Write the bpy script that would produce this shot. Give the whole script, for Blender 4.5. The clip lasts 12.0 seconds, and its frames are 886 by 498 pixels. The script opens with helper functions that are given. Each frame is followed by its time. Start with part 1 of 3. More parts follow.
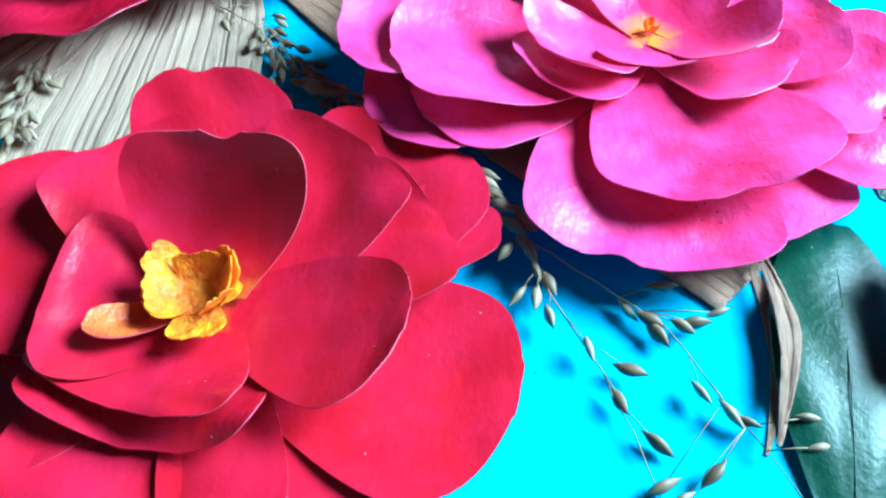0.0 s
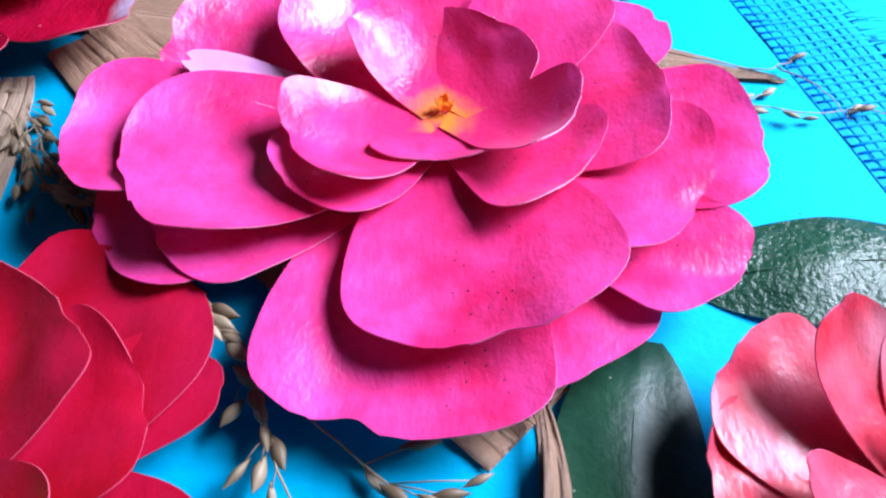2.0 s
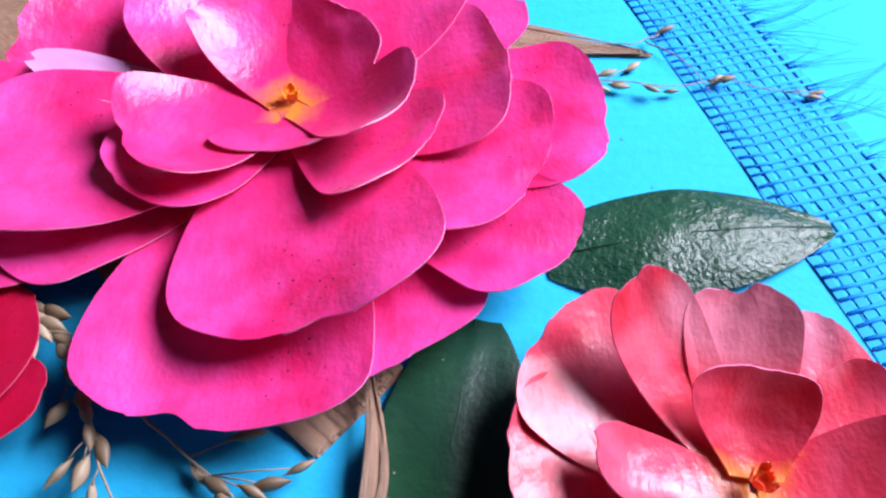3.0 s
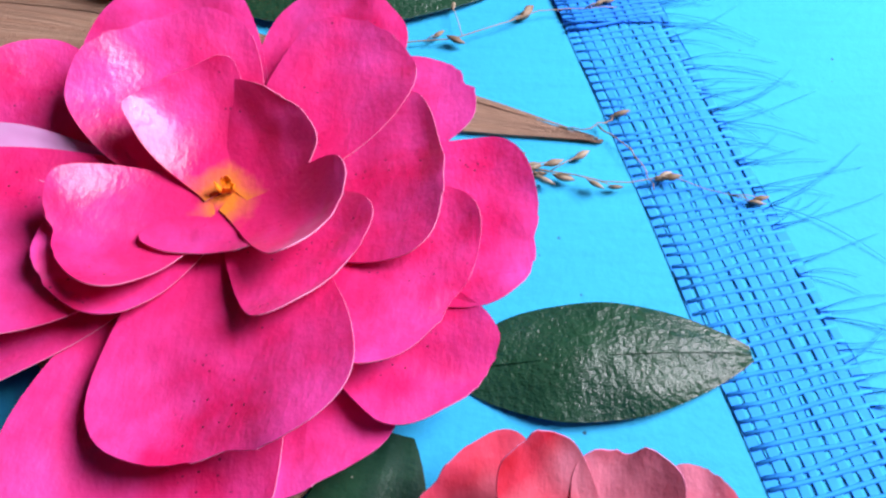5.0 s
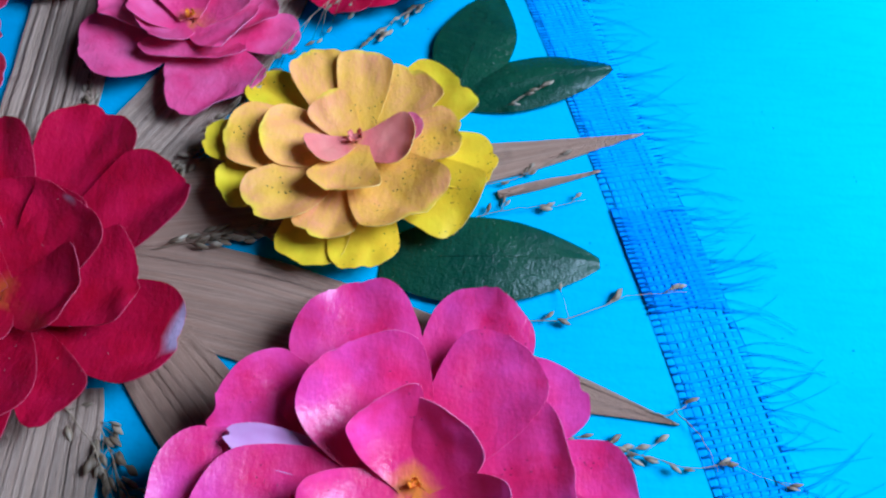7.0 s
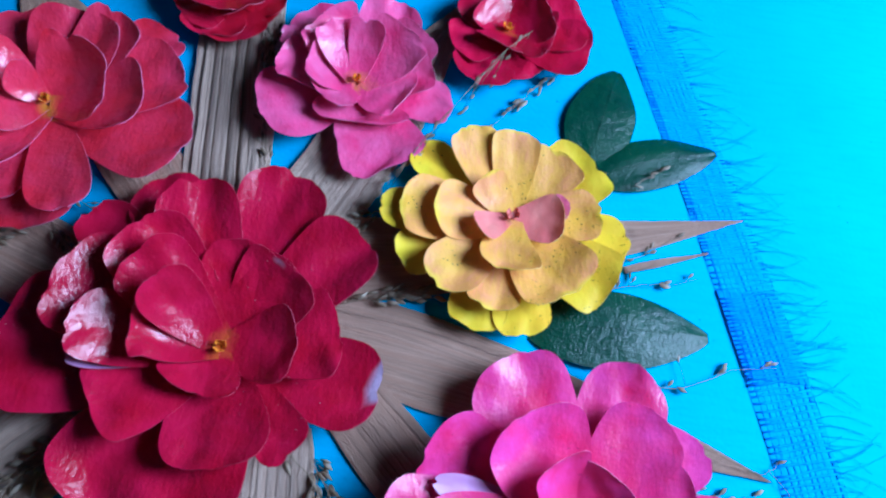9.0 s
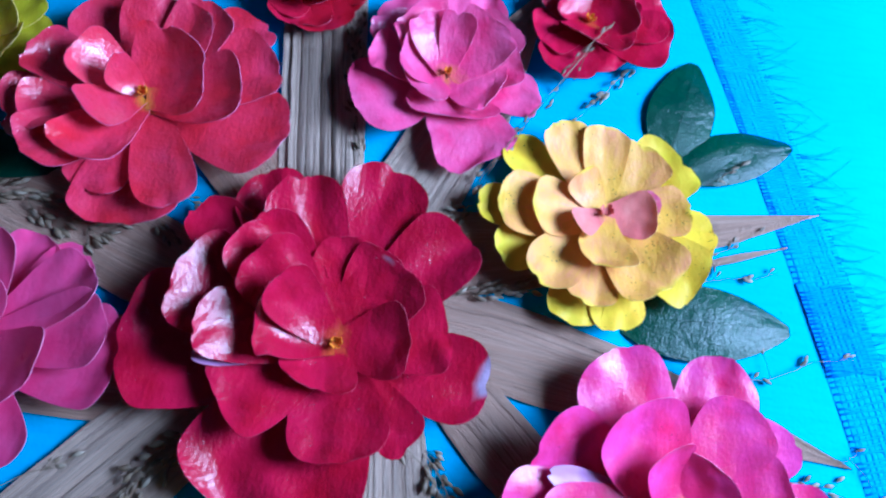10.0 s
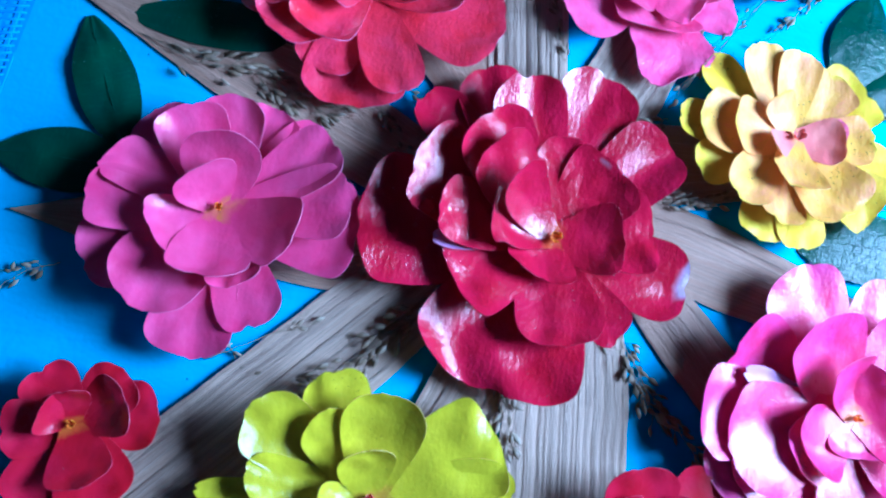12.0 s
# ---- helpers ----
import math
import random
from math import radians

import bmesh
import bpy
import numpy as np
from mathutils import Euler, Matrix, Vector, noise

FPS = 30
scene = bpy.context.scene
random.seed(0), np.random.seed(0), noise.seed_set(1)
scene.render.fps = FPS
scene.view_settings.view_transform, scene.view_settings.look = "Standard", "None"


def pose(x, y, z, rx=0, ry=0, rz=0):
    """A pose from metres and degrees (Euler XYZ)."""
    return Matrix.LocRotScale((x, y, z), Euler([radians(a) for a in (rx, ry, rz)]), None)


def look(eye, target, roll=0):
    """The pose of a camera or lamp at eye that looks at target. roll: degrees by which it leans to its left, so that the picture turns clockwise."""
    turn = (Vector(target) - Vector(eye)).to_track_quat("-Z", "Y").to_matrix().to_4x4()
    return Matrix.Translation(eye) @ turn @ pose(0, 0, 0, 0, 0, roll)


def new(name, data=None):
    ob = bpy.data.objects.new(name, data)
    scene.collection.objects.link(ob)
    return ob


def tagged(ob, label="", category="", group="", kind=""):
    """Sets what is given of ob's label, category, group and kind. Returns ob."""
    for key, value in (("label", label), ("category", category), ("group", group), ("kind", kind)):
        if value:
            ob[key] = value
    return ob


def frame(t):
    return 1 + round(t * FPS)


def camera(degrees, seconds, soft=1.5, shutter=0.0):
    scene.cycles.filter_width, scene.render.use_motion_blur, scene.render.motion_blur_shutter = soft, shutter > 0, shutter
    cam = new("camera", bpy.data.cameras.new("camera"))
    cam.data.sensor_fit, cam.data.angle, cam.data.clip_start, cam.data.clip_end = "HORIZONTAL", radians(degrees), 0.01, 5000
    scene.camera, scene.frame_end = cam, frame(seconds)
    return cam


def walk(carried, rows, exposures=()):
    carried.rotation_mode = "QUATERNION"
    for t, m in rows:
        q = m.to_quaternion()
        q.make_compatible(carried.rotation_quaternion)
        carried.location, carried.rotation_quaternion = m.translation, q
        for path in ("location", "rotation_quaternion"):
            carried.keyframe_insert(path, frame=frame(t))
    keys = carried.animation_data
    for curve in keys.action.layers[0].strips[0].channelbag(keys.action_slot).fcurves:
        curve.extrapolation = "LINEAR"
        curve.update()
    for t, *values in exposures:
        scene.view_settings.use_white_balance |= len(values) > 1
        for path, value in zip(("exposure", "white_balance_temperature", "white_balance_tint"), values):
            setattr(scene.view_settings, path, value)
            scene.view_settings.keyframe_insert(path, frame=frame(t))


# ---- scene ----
cam = camera(67.0, 12.0, soft=2.4)
PATH = [
    (0, (0.034, 0.036, 0.093), (-0.01, 1.257, -1.491), 2.0),
    (0.5, (0.041, 0.044, 0.095), (0.015, 1.241, -1.508), 2.3),
    (1, (0.054, 0.054, 0.098), (0.011, 1.238, -1.514), 0.8),
    (1.5, (0.069, 0.062, 0.096), (0.009, 1.264, -1.501), -1.0),
    (2, (0.073, 0.068, 0.093), (0.029, 1.253, -1.518), -1.2),
    (2.5, (0.083, 0.072, 0.092), (0.049, 1.249, -1.524), -1.9),
    (3, (0.097, 0.068, 0.093), (0.081, 1.215, -1.545), -2.8),
    (3.2, (0.1, 0.064, 0.093), (0.084, 1.202, -1.552), -2.8),
    (4.8, (0.122, 0.082, 0.103), (-0.083, 1.08, -1.618), -9.8),
    (5, (0.111, 0.09, 0.109), (0.072, 1.102, -1.616), -0.8),
    (5.5, (0.095, 0.11, 0.132), (0.175, 1.175, -1.56), 6.5),
    (6, (0.085, 0.118, 0.15), (0.115, 1.152, -1.562), 4.7),
    (6.5, (0.078, 0.129, 0.173), (0.089, 1.147, -1.549), 4.4),
    (6.7, (0.077, 0.127, 0.177), (0.059, 1.135, -1.551), 2.6),
    (8.3, (0.04, 0.146, 0.213), (0.088, 0.962, -1.612), 8.8),
    (8.5, (0.029, 0.144, 0.218), (0.104, 0.985, -1.594), 10.8),
    (9, (0.003, 0.147, 0.229), (0.137, 0.97, -1.589), 16.3),
    (9.5, (-0.02, 0.15, 0.234), (0.164, 0.908, -1.607), 20.2),
    (10, (-0.04, 0.153, 0.233), (0.156, 0.871, -1.624), 22.2),
    (10.5, (-0.063, 0.149, 0.232), (0.136, 0.85, -1.63), 23.6),
    (11, (-0.086, 0.139, 0.231), (0.156, 0.796, -1.643), 29.3),
    (11.5, (-0.106, 0.132, 0.227), (0.107, 0.718, -1.673), 30.8),
    (12, (-0.117, 0.131, 0.229), (0.15, 0.633, -1.689), 39.0),
]
EXPOSURES = [(0.0, 1.18, 4600, -18), (1.0, 0.94, 5200, -2), (2.5, 0.40, 6100, 26), (5.0, 0.02, 6800, 31), (5.5, -0.22, 5400, 20), (6.5, -0.43, 5000, 12), (9.5, -0.07, 4400, 12), (12.0, 0.58, 3950, 5)]
walk(cam, [(t, look(eye, target, roll)) for t, eye, target, roll in PATH], EXPOSURES)

# ---- light ----
world = bpy.data.worlds.new("world")
scene.world = world
world.use_nodes = True
wn, wl = world.node_tree.nodes, world.node_tree.links
sky = wn.new("ShaderNodeTexSky")
sky.sky_type, sky.sun_disc, sky.sun_elevation, sky.sun_rotation = "NISHITA", False, radians(35), radians(80)
wl.new(sky.outputs["Color"], wn["Background"].inputs["Color"])
wn["Background"].inputs["Strength"].default_value = 0.06


def window_light(name, place, target, width, height, watts, colour):
    lamp = bpy.data.lights.new(name, "AREA")
    lamp.shape, lamp.size, lamp.size_y, lamp.energy, lamp.color = "RECTANGLE", width, height, watts, colour
    ob = new(name, lamp)
    ob.matrix_world = look(place, target)
    return ob


window_light("window_daylight", (0.53, 0.30, 0.41), (0.0, 0.17, 0.0), 0.32, 0.32, 10.6, (0.86, 0.94, 1.0))


# ---- materials ----
def material(name, rough=0.5, metal=0.0, coat=0.0):
    m = bpy.data.materials.new(name)
    m.use_nodes = True
    n, l = m.node_tree.nodes, m.node_tree.links
    b = n["Principled BSDF"]
    b.inputs["Roughness"].default_value, b.inputs["Metallic"].default_value = rough, metal
    b.inputs["Coat Weight"].default_value, b.inputs["Coat Roughness"].default_value = coat, 0.22
    return m, n, l, b


def coords(n, l, scale=(1, 1, 1), output="Object"):
    c, p = n.new("ShaderNodeTexCoord"), n.new("ShaderNodeMapping")
    p.inputs["Scale"].default_value = scale
    l.new(c.outputs[output], p.inputs["Vector"])
    return p.outputs["Vector"]


def noise_node(n, l, vec, scale, detail=4, rough=0.55):
    t = n.new("ShaderNodeTexNoise")
    t.inputs["Scale"].default_value, t.inputs["Detail"].default_value, t.inputs["Roughness"].default_value = scale, detail, rough
    l.new(vec, t.inputs["Vector"])
    return t.outputs["Fac"]


def ramp(n, l, fac, *stops):
    r = n.new("ShaderNodeValToRGB")
    e = r.color_ramp.elements
    while len(e) < len(stops):
        e.new(0.5)
    for s, (at, c) in zip(e, stops):
        s.position, s.color = at, (*c, 1) if len(c) == 3 else c
    l.new(fac, r.inputs["Fac"])
    return r.outputs["Color"]


def grey(v):
    return (v, v, v)


def mix(n, l, fac, a, b, kind="MIX"):
    x = n.new("ShaderNodeMix")
    x.data_type, x.blend_type = "RGBA", kind
    for socket, value in ((x.inputs[0], fac), (x.inputs[6], a), (x.inputs[7], b)):
        if isinstance(value, (int, float)):
            socket.default_value = value
        elif isinstance(value, tuple):
            socket.default_value = (*value, 1)
        else:
            l.new(value, socket)
    return x.outputs[2]


def bump(n, l, b, height, strength, distance):
    k = n.new("ShaderNodeBump")
    k.inputs["Strength"].default_value, k.inputs["Distance"].default_value = strength, distance
    l.new(height, k.inputs["Height"])
    l.new(k.outputs["Normal"], b.inputs["Normal"])
    l.new(k.outputs["Normal"], b.inputs["Coat Normal"])


def specks(n, l, vec, scale, size):
    """Small dark dots, scattered: 1 where there is a dot."""
    v = n.new("ShaderNodeTexVoronoi")
    v.inputs["Scale"].default_value = scale
    l.new(vec, v.inputs["Vector"])
    dots = ramp(n, l, v.outputs["Distance"], (size * 0.6, grey(1)), (size, grey(0)))
    some = ramp(n, l, noise_node(n, l, vec, scale * 0.12, 2), (0.57, grey(0)), (0.63, grey(1)))
    return mix(n, l, 1.0, dots, some, "MULTIPLY")


def let_light_through(n, l, b, colour, share):
    """Thin paper: part of the light goes through, tinted by the paint."""
    t, mx = n.new("ShaderNodeBsdfTranslucent"), n.new("ShaderNodeMixShader")
    mx.inputs[0].default_value = share
    if isinstance(colour, tuple):
        t.inputs["Color"].default_value = (*colour, 1)
    else:
        l.new(colour, t.inputs["Color"])
    l.new(b.outputs[0], mx.inputs[1])
    l.new(t.outputs[0], mx.inputs[2])
    l.new(mx.outputs[0], n["Material Output"].inputs["Surface"])


def petal_material(name, body, deep, throat, blush=0.25, dots=0.0, rough=0.36, coat=0.0, vary=0.10, wrinkle=0.2, glint_scuffs=0.0, streaks=0.2, gloss=0.25, bare=0.0, bare_colour=(0.58, 0.46, 0.64), dab=0.11, scuffed=(1, 0.8, 0.85), haze_sheen=0.0, patches=70, rim=None):
    """Painted paper: body colour, a deeper colour in streaks and at the base, and a dab of the throat's colour at the very base."""
    m, n, l, b = material(name, rough, 0.0, coat)
    b.inputs["Specular IOR Level"].default_value = gloss
    # sheen on the pink petals stands in for a pale haze over them
    b.inputs["Sheen Weight"].default_value, b.inputs["Sheen Roughness"].default_value = haze_sheen, 0.35
    uv = coords(n, l, (1, 1, 1), "UV")
    ob = coords(n, l)
    sep = n.new("ShaderNodeSeparateXYZ")
    l.new(uv, sep.inputs[0])
    cloud = noise_node(n, l, ob, patches, 4)
    colour = mix(n, l, ramp(n, l, cloud, (0.35, grey(0)), (0.7, grey(1))), body, deep)
    streak = noise_node(n, l, coords(n, l, (9, 1.2, 1), "UV"), 3.0, 5)
    colour = mix(n, l, ramp(n, l, streak, (0.45, grey(0)), (0.8, grey(streaks))), colour, deep)
    info = n.new("ShaderNodeObjectInfo")
    hsv = n.new("ShaderNodeHueSaturation")
    mr = n.new("ShaderNodeMapRange")
    mr.inputs["To Min"].default_value, mr.inputs["To Max"].default_value = 1 - vary, 1 + vary
    l.new(info.outputs["Random"], mr.inputs["Value"])
    l.new(mr.outputs["Result"], hsv.inputs["Value"])
    l.new(colour, hsv.inputs["Color"])
    colour = hsv.outputs["Color"]
    # the base of the petal, wiped with a stronger colour (on pink also as shade) and a dab of yellow
    add = n.new("ShaderNodeMath")
    add.operation = "MULTIPLY_ADD"
    l.new(noise_node(n, l, ob, 160, 3), add.inputs[0])
    add.inputs[1].default_value = 0.22
    l.new(sep.outputs["Y"], add.inputs[2])
    colour = mix(n, l, ramp(n, l, add.outputs[0], (0.10 + blush * 0.5, grey(0.8)), (0.2 + blush, grey(0))), colour, deep)
    colour = mix(n, l, ramp(n, l, add.outputs[0], (dab - 0.04, grey(0.9)), (dab + 0.10, grey(0))), colour, throat)
    if rim:
        colour = mix(n, l, ramp(n, l, add.outputs[0], (0.86, grey(0)), (1.04, grey(0.75))), colour, rim)
    if dots:
        colour = mix(n, l, specks(n, l, ob, 620, dots), colour, (0.03, 0.012, 0.015))
    # pale dots: painted glints on crimson and red, scuff marks on salmon
    if glint_scuffs:
        colour = mix(n, l, specks(n, l, ob, 360, glint_scuffs), colour, scuffed)
    if bare:
        # bare paper at crimson tips; on salmon, scuffed paper and painted highlights
        wear_highlights = ramp(n, l, noise_node(n, l, ob, 42 if bare < 0.6 else 30, 2), (bare, grey(0)), (bare + (0.16 if bare < 0.6 else 0.03), grey(0.9)))
        if bare > 0.6:
            wear_highlights = mix(n, l, 1.0, wear_highlights, ramp(n, l, sep.outputs["Y"], (0.68, grey(0)), (0.8, grey(1))), "MULTIPLY")
        colour = mix(n, l, wear_highlights, colour, bare_colour)
    l.new(colour, b.inputs["Base Color"])
    let_light_through(n, l, b, colour, 0.25)
    fine = noise_node(n, l, coords(n, l, (1, 1, 1)), 780, 2)
    creases = noise_node(n, l, coords(n, l, (1.6, 0.8, 1)), 260, 4, 0.62)
    h = n.new("ShaderNodeMath")
    h.operation = "MULTIPLY_ADD"
    l.new(fine, h.inputs[0])
    h.inputs[1].default_value = 0.35 if wrinkle < 0.45 else 0.6
    l.new(creases, h.inputs[2])
    bump(n, l, b, h.outputs[0], wrinkle, 0.0011)
    rr = ramp(n, l, noise_node(n, l, ob, 120, 3), (0.3, grey(rough * 0.75)), (0.7, grey(min(1, rough * 1.35))))
    l.new(rr, b.inputs["Roughness"])
    return m


def paper(name, colour, dirty, rough=0.7, through_share=0.0):
    m, n, l, b = material(name, rough)
    if through_share:
        let_light_through(n, l, b, colour, through_share)
    l.new(mix(n, l, ramp(n, l, noise_node(n, l, coords(n, l), 140, 4), (0.4, grey(0)), (0.75, grey(1))), colour, dirty), b.inputs["Base Color"])
    return m


# Wide blush on both pinks: red base paint plus shade cast by upper petals.
PINK = petal_material("pink_painted_paper", (0.92, 0.085, 0.44), (0.80, 0.018, 0.15), (0.9, 0.25, 0.02), 0.5, dots=0.14, rough=0.34, gloss=0.5, coat=0.2, haze_sheen=0.12, vary=0.08, wrinkle=0.26)
PINK_MIDDLE = petal_material("pink_paper_with_yellow_throat", (0.92, 0.08, 0.42), (0.80, 0.018, 0.14), (0.9, 0.30, 0.02), 0.5, dots=0.14, rough=0.34, gloss=0.4, coat=0.12, haze_sheen=0.12, vary=0.08, wrinkle=0.24, dab=0.16)
LIGHT_PINK = petal_material("light_pink_painted_paper", (0.96, 0.18, 0.42), (0.88, 0.05, 0.22), (0.9, 0.30, 0.05), 0.3, rough=0.34, gloss=0.5, coat=0.4, vary=0.12, wrinkle=0.4)
MAGENTA = petal_material("magenta_painted_paper", (0.88, 0.115, 0.34), (0.80, 0.05, 0.22), (0.75, 0.3, 0.03), 0.2, rough=0.36, gloss=0.5, coat=0.3)
CRIMSON = petal_material("crimson_painted_paper", (0.66, 0.007, 0.070), (0.50, 0.002, 0.028), (0.6, 0.12, 0.02), 0.2, glint_scuffs=0.05, rough=0.22, wrinkle=0.40, gloss=0.42, coat=0.3, bare=0.70)
RED = petal_material("red_painted_paper", (0.66, 0.010, 0.065), (0.55, 0.003, 0.018), (0.75, 0.25, 0.02), 0.2, glint_scuffs=0.04, rough=0.28, gloss=0.4, coat=0.4, wrinkle=0.14)
CORAL = petal_material("coral_red_painted_paper", (0.90, 0.055, 0.15), (0.80, 0.020, 0.05), (0.75, 0.4, 0.02), 0.2, wrinkle=0.42, rough=0.28, gloss=0.75, coat=0.8)
SALMON = petal_material("salmon_painted_paper", (0.80, 0.095, 0.180), (0.66, 0.015, 0.030), (0.8, 0.3, 0.03), 0.2, glint_scuffs=0.10, rough=0.32, wrinkle=0.24, gloss=0.4, coat=0.12, dab=0.15, scuffed=(0.85, 0.45, 0.5), bare=0.50, bare_colour=(0.80, 0.26, 0.36))
ROSE = petal_material("rose_painted_paper", (0.86, 0.16, 0.36), (0.84, 0.30, 0.30), (0.8, 0.35, 0.1), 0.2, rough=0.45, streaks=0.6)
ORANGE = petal_material("orange_painted_paper", (0.85, 0.20, 0.035), (0.80, 0.06, 0.04), (0.88, 0.5, 0.03), 0.3, wrinkle=0.6, patches=260)
YELLOW = petal_material("yellow_painted_paper", (0.92, 0.72, 0.012), (0.90, 0.56, 0.015), (0.8, 0.4, 0.03), 0.2, dots=0.20, rough=0.5)
PEACH = petal_material("peach_yellow_painted_paper", (0.94, 0.40, 0.17), (0.93, 0.54, 0.05), (0.8, 0.3, 0.12), 0.2, dots=0.20, rough=0.45, streaks=0.9, wrinkle=0.35, rim=(0.92, 0.70, 0.03))
ROSE_PEACH = petal_material("rose_peach_painted_paper", (0.88, 0.32, 0.25), (0.80, 0.18, 0.17), (0.8, 0.35, 0.1), 0.2, rough=0.5)
LIME = petal_material("lime_yellow_painted_paper", (0.76, 0.68, 0.008), (0.52, 0.46, 0.006), (0.55, 0.2, 0.05), 0.25, dots=0.14, wrinkle=0.25, rough=0.25, gloss=0.45)
STAMEN = petal_material("yellow_stamen_paint", (0.92, 0.50, 0.004), (0.90, 0.20, 0.03), (0.85, 0.3, 0.03), 0.35, wrinkle=0.9, streaks=0.9, patches=330)
LILAC_BACK = paper("lilac_bare_paper_back", (0.58, 0.28, 0.52), (0.54, 0.20, 0.44), 0.5, 0.1)
BACK_PINK = paper("pale_pink_paper_back", (0.82, 0.30, 0.50), (0.8, 0.16, 0.36), 0.45, 0.2)
BACK_RED = paper("pale_red_paper_back", (0.60, 0.10, 0.18), (0.52, 0.03, 0.07), 0.45, 0.2)
BACK_YELLOW = paper("pale_yellow_paper_back", (0.84, 0.64, 0.20), (0.84, 0.54, 0.1), 0.5, 0.2)


def board_material():
    m, n, l, b = material("turquoise_paint", 0.75)
    b.inputs["Specular IOR Level"].default_value = 0.15
    ob = coords(n, l)
    base = mix(n, l, ramp(n, l, noise_node(n, l, ob, 9, 4), (0.3, grey(0)), (0.7, grey(1))), (0.0, 0.40, 0.67), (0.0, 0.355, 0.65))
    fibre = noise_node(n, l, coords(n, l, (1, 7, 1)), 60, 5)
    base = mix(n, l, ramp(n, l, fibre, (0.45, grey(0)), (0.8, grey(0.5))), base, (0.0, 0.305, 0.56))
    base = mix(n, l, specks(n, l, ob, 220, 0.10), base, (0.02, 0.10, 0.16))
    l.new(base, b.inputs["Base Color"])
    bump(n, l, b, noise_node(n, l, ob, 500, 4), 0.25, 0.0006)
    return m


def dry_leaf_material(name, pale, dark, rough=0.62):
    m, n, l, b = material(name, rough)
    grain = noise_node(n, l, coords(n, l, (9, 1.6, 1), "UV"), 2.0, 6, 0.7)
    broad = noise_node(n, l, coords(n, l, (9, 1.0, 1), "UV"), 1.5, 3)
    c = mix(n, l, ramp(n, l, grain, (0.32, grey(1)), (0.62, grey(0))), pale, dark)
    c = mix(n, l, ramp(n, l, broad, (0.40, grey(0)), (0.72, grey(0.6))), c, dark)
    warm = noise_node(n, l, coords(n, l, (5, 0.7, 1), "UV"), 1.3, 4)
    c = mix(n, l, ramp(n, l, warm, (0.45, grey(0)), (0.62, grey(0.55))), c, (pale[0] * 0.72, pale[1] * 0.58, pale[2] * 0.50))
    cracks = noise_node(n, l, coords(n, l, (14, 4, 1), "UV"), 2.2, 6, 0.75)
    c = mix(n, l, ramp(n, l, cracks, (0.64, grey(0)), (0.70, grey(0.85))), c, (0.045, 0.028, 0.02))
    spots = noise_node(n, l, coords(n, l), 55, 5)
    c = mix(n, l, ramp(n, l, spots, (0.60, grey(0)), (0.74, grey(0.55))), c, (0.10, 0.055, 0.035))
    ribs = noise_node(n, l, coords(n, l, (16, 0.7, 1), "UV"), 2.0, 4, 0.6)
    c = mix(n, l, ramp(n, l, ribs, (0.36, grey(0.55)), (0.46, grey(0))), c, (dark[0] * 0.55, dark[1] * 0.5, dark[2] * 0.5))
    l.new(c, b.inputs["Base Color"])
    h = n.new("ShaderNodeMath")
    h.operation = "MULTIPLY_ADD"
    l.new(ribs, h.inputs[0])
    h.inputs[1].default_value = 1.2
    l.new(grain, h.inputs[2])
    bump(n, l, b, h.outputs[0], 0.7, 0.0013)
    return m


def green_leaf_material(name, rough, wrinkled):
    m, n, l, b = material(name, rough)
    b.inputs["Specular IOR Level"].default_value = 0.30
    ob = coords(n, l)
    c = mix(n, l, ramp(n, l, noise_node(n, l, ob, 60, 4), (0.35, grey(0)), (0.7, grey(1))), (0.006, 0.040, 0.024), (0.010, 0.056, 0.026))
    veins = noise_node(n, l, coords(n, l, (2.0, 22, 1), "UV"), 2.0, 3)
    c = mix(n, l, ramp(n, l, veins, (0.5, grey(0)), (0.75, grey(0.6))), c, (0.018, 0.075, 0.04))
    c = mix(n, l, specks(n, l, ob, 500, 0.12), c, (0.22, 0.26, 0.20))
    l.new(c, b.inputs["Base Color"])
    wrinkles = noise_node(n, l, coords(n, l, (1, 1, 1)), 330, 4, 0.6)
    pits = noise_node(n, l, ob, 1100, 3)
    h = n.new("ShaderNodeMath")
    h.operation = "MULTIPLY_ADD"
    l.new(pits, h.inputs[0])
    h.inputs[1].default_value = 0.5
    l.new(wrinkles, h.inputs[2])
    bump(n, l, b, h.outputs[0], wrinkled, 0.0010)
    return m


def thread_material(name, colour, dark):
    m, n, l, b = material(name, 0.75)
    b.inputs["Specular IOR Level"].default_value = 0.15
    l.new(mix(n, l, ramp(n, l, noise_node(n, l, coords(n, l), 300, 3), (0.35, grey(0)), (0.7, grey(1))), colour, dark), b.inputs["Base Color"])
    return m


def grain_material():
    m, n, l, b = material("dry_seed_husk", 0.55)
    info = n.new("ShaderNodeObjectInfo")
    tone = ramp(n, l, info.outputs["Random"], (0.0, (0.13, 0.088, 0.05)), (0.5, (0.25, 0.18, 0.108)), (1.0, (0.42, 0.34, 0.24)))
    line = noise_node(n, l, coords(n, l, (10, 10, 0.8)), 120, 3)
    l.new(mix(n, l, ramp(n, l, line, (0.4, grey(0)), (0.7, grey(0.7))), tone, (0.13, 0.08, 0.045)), b.inputs["Base Color"])
    return m


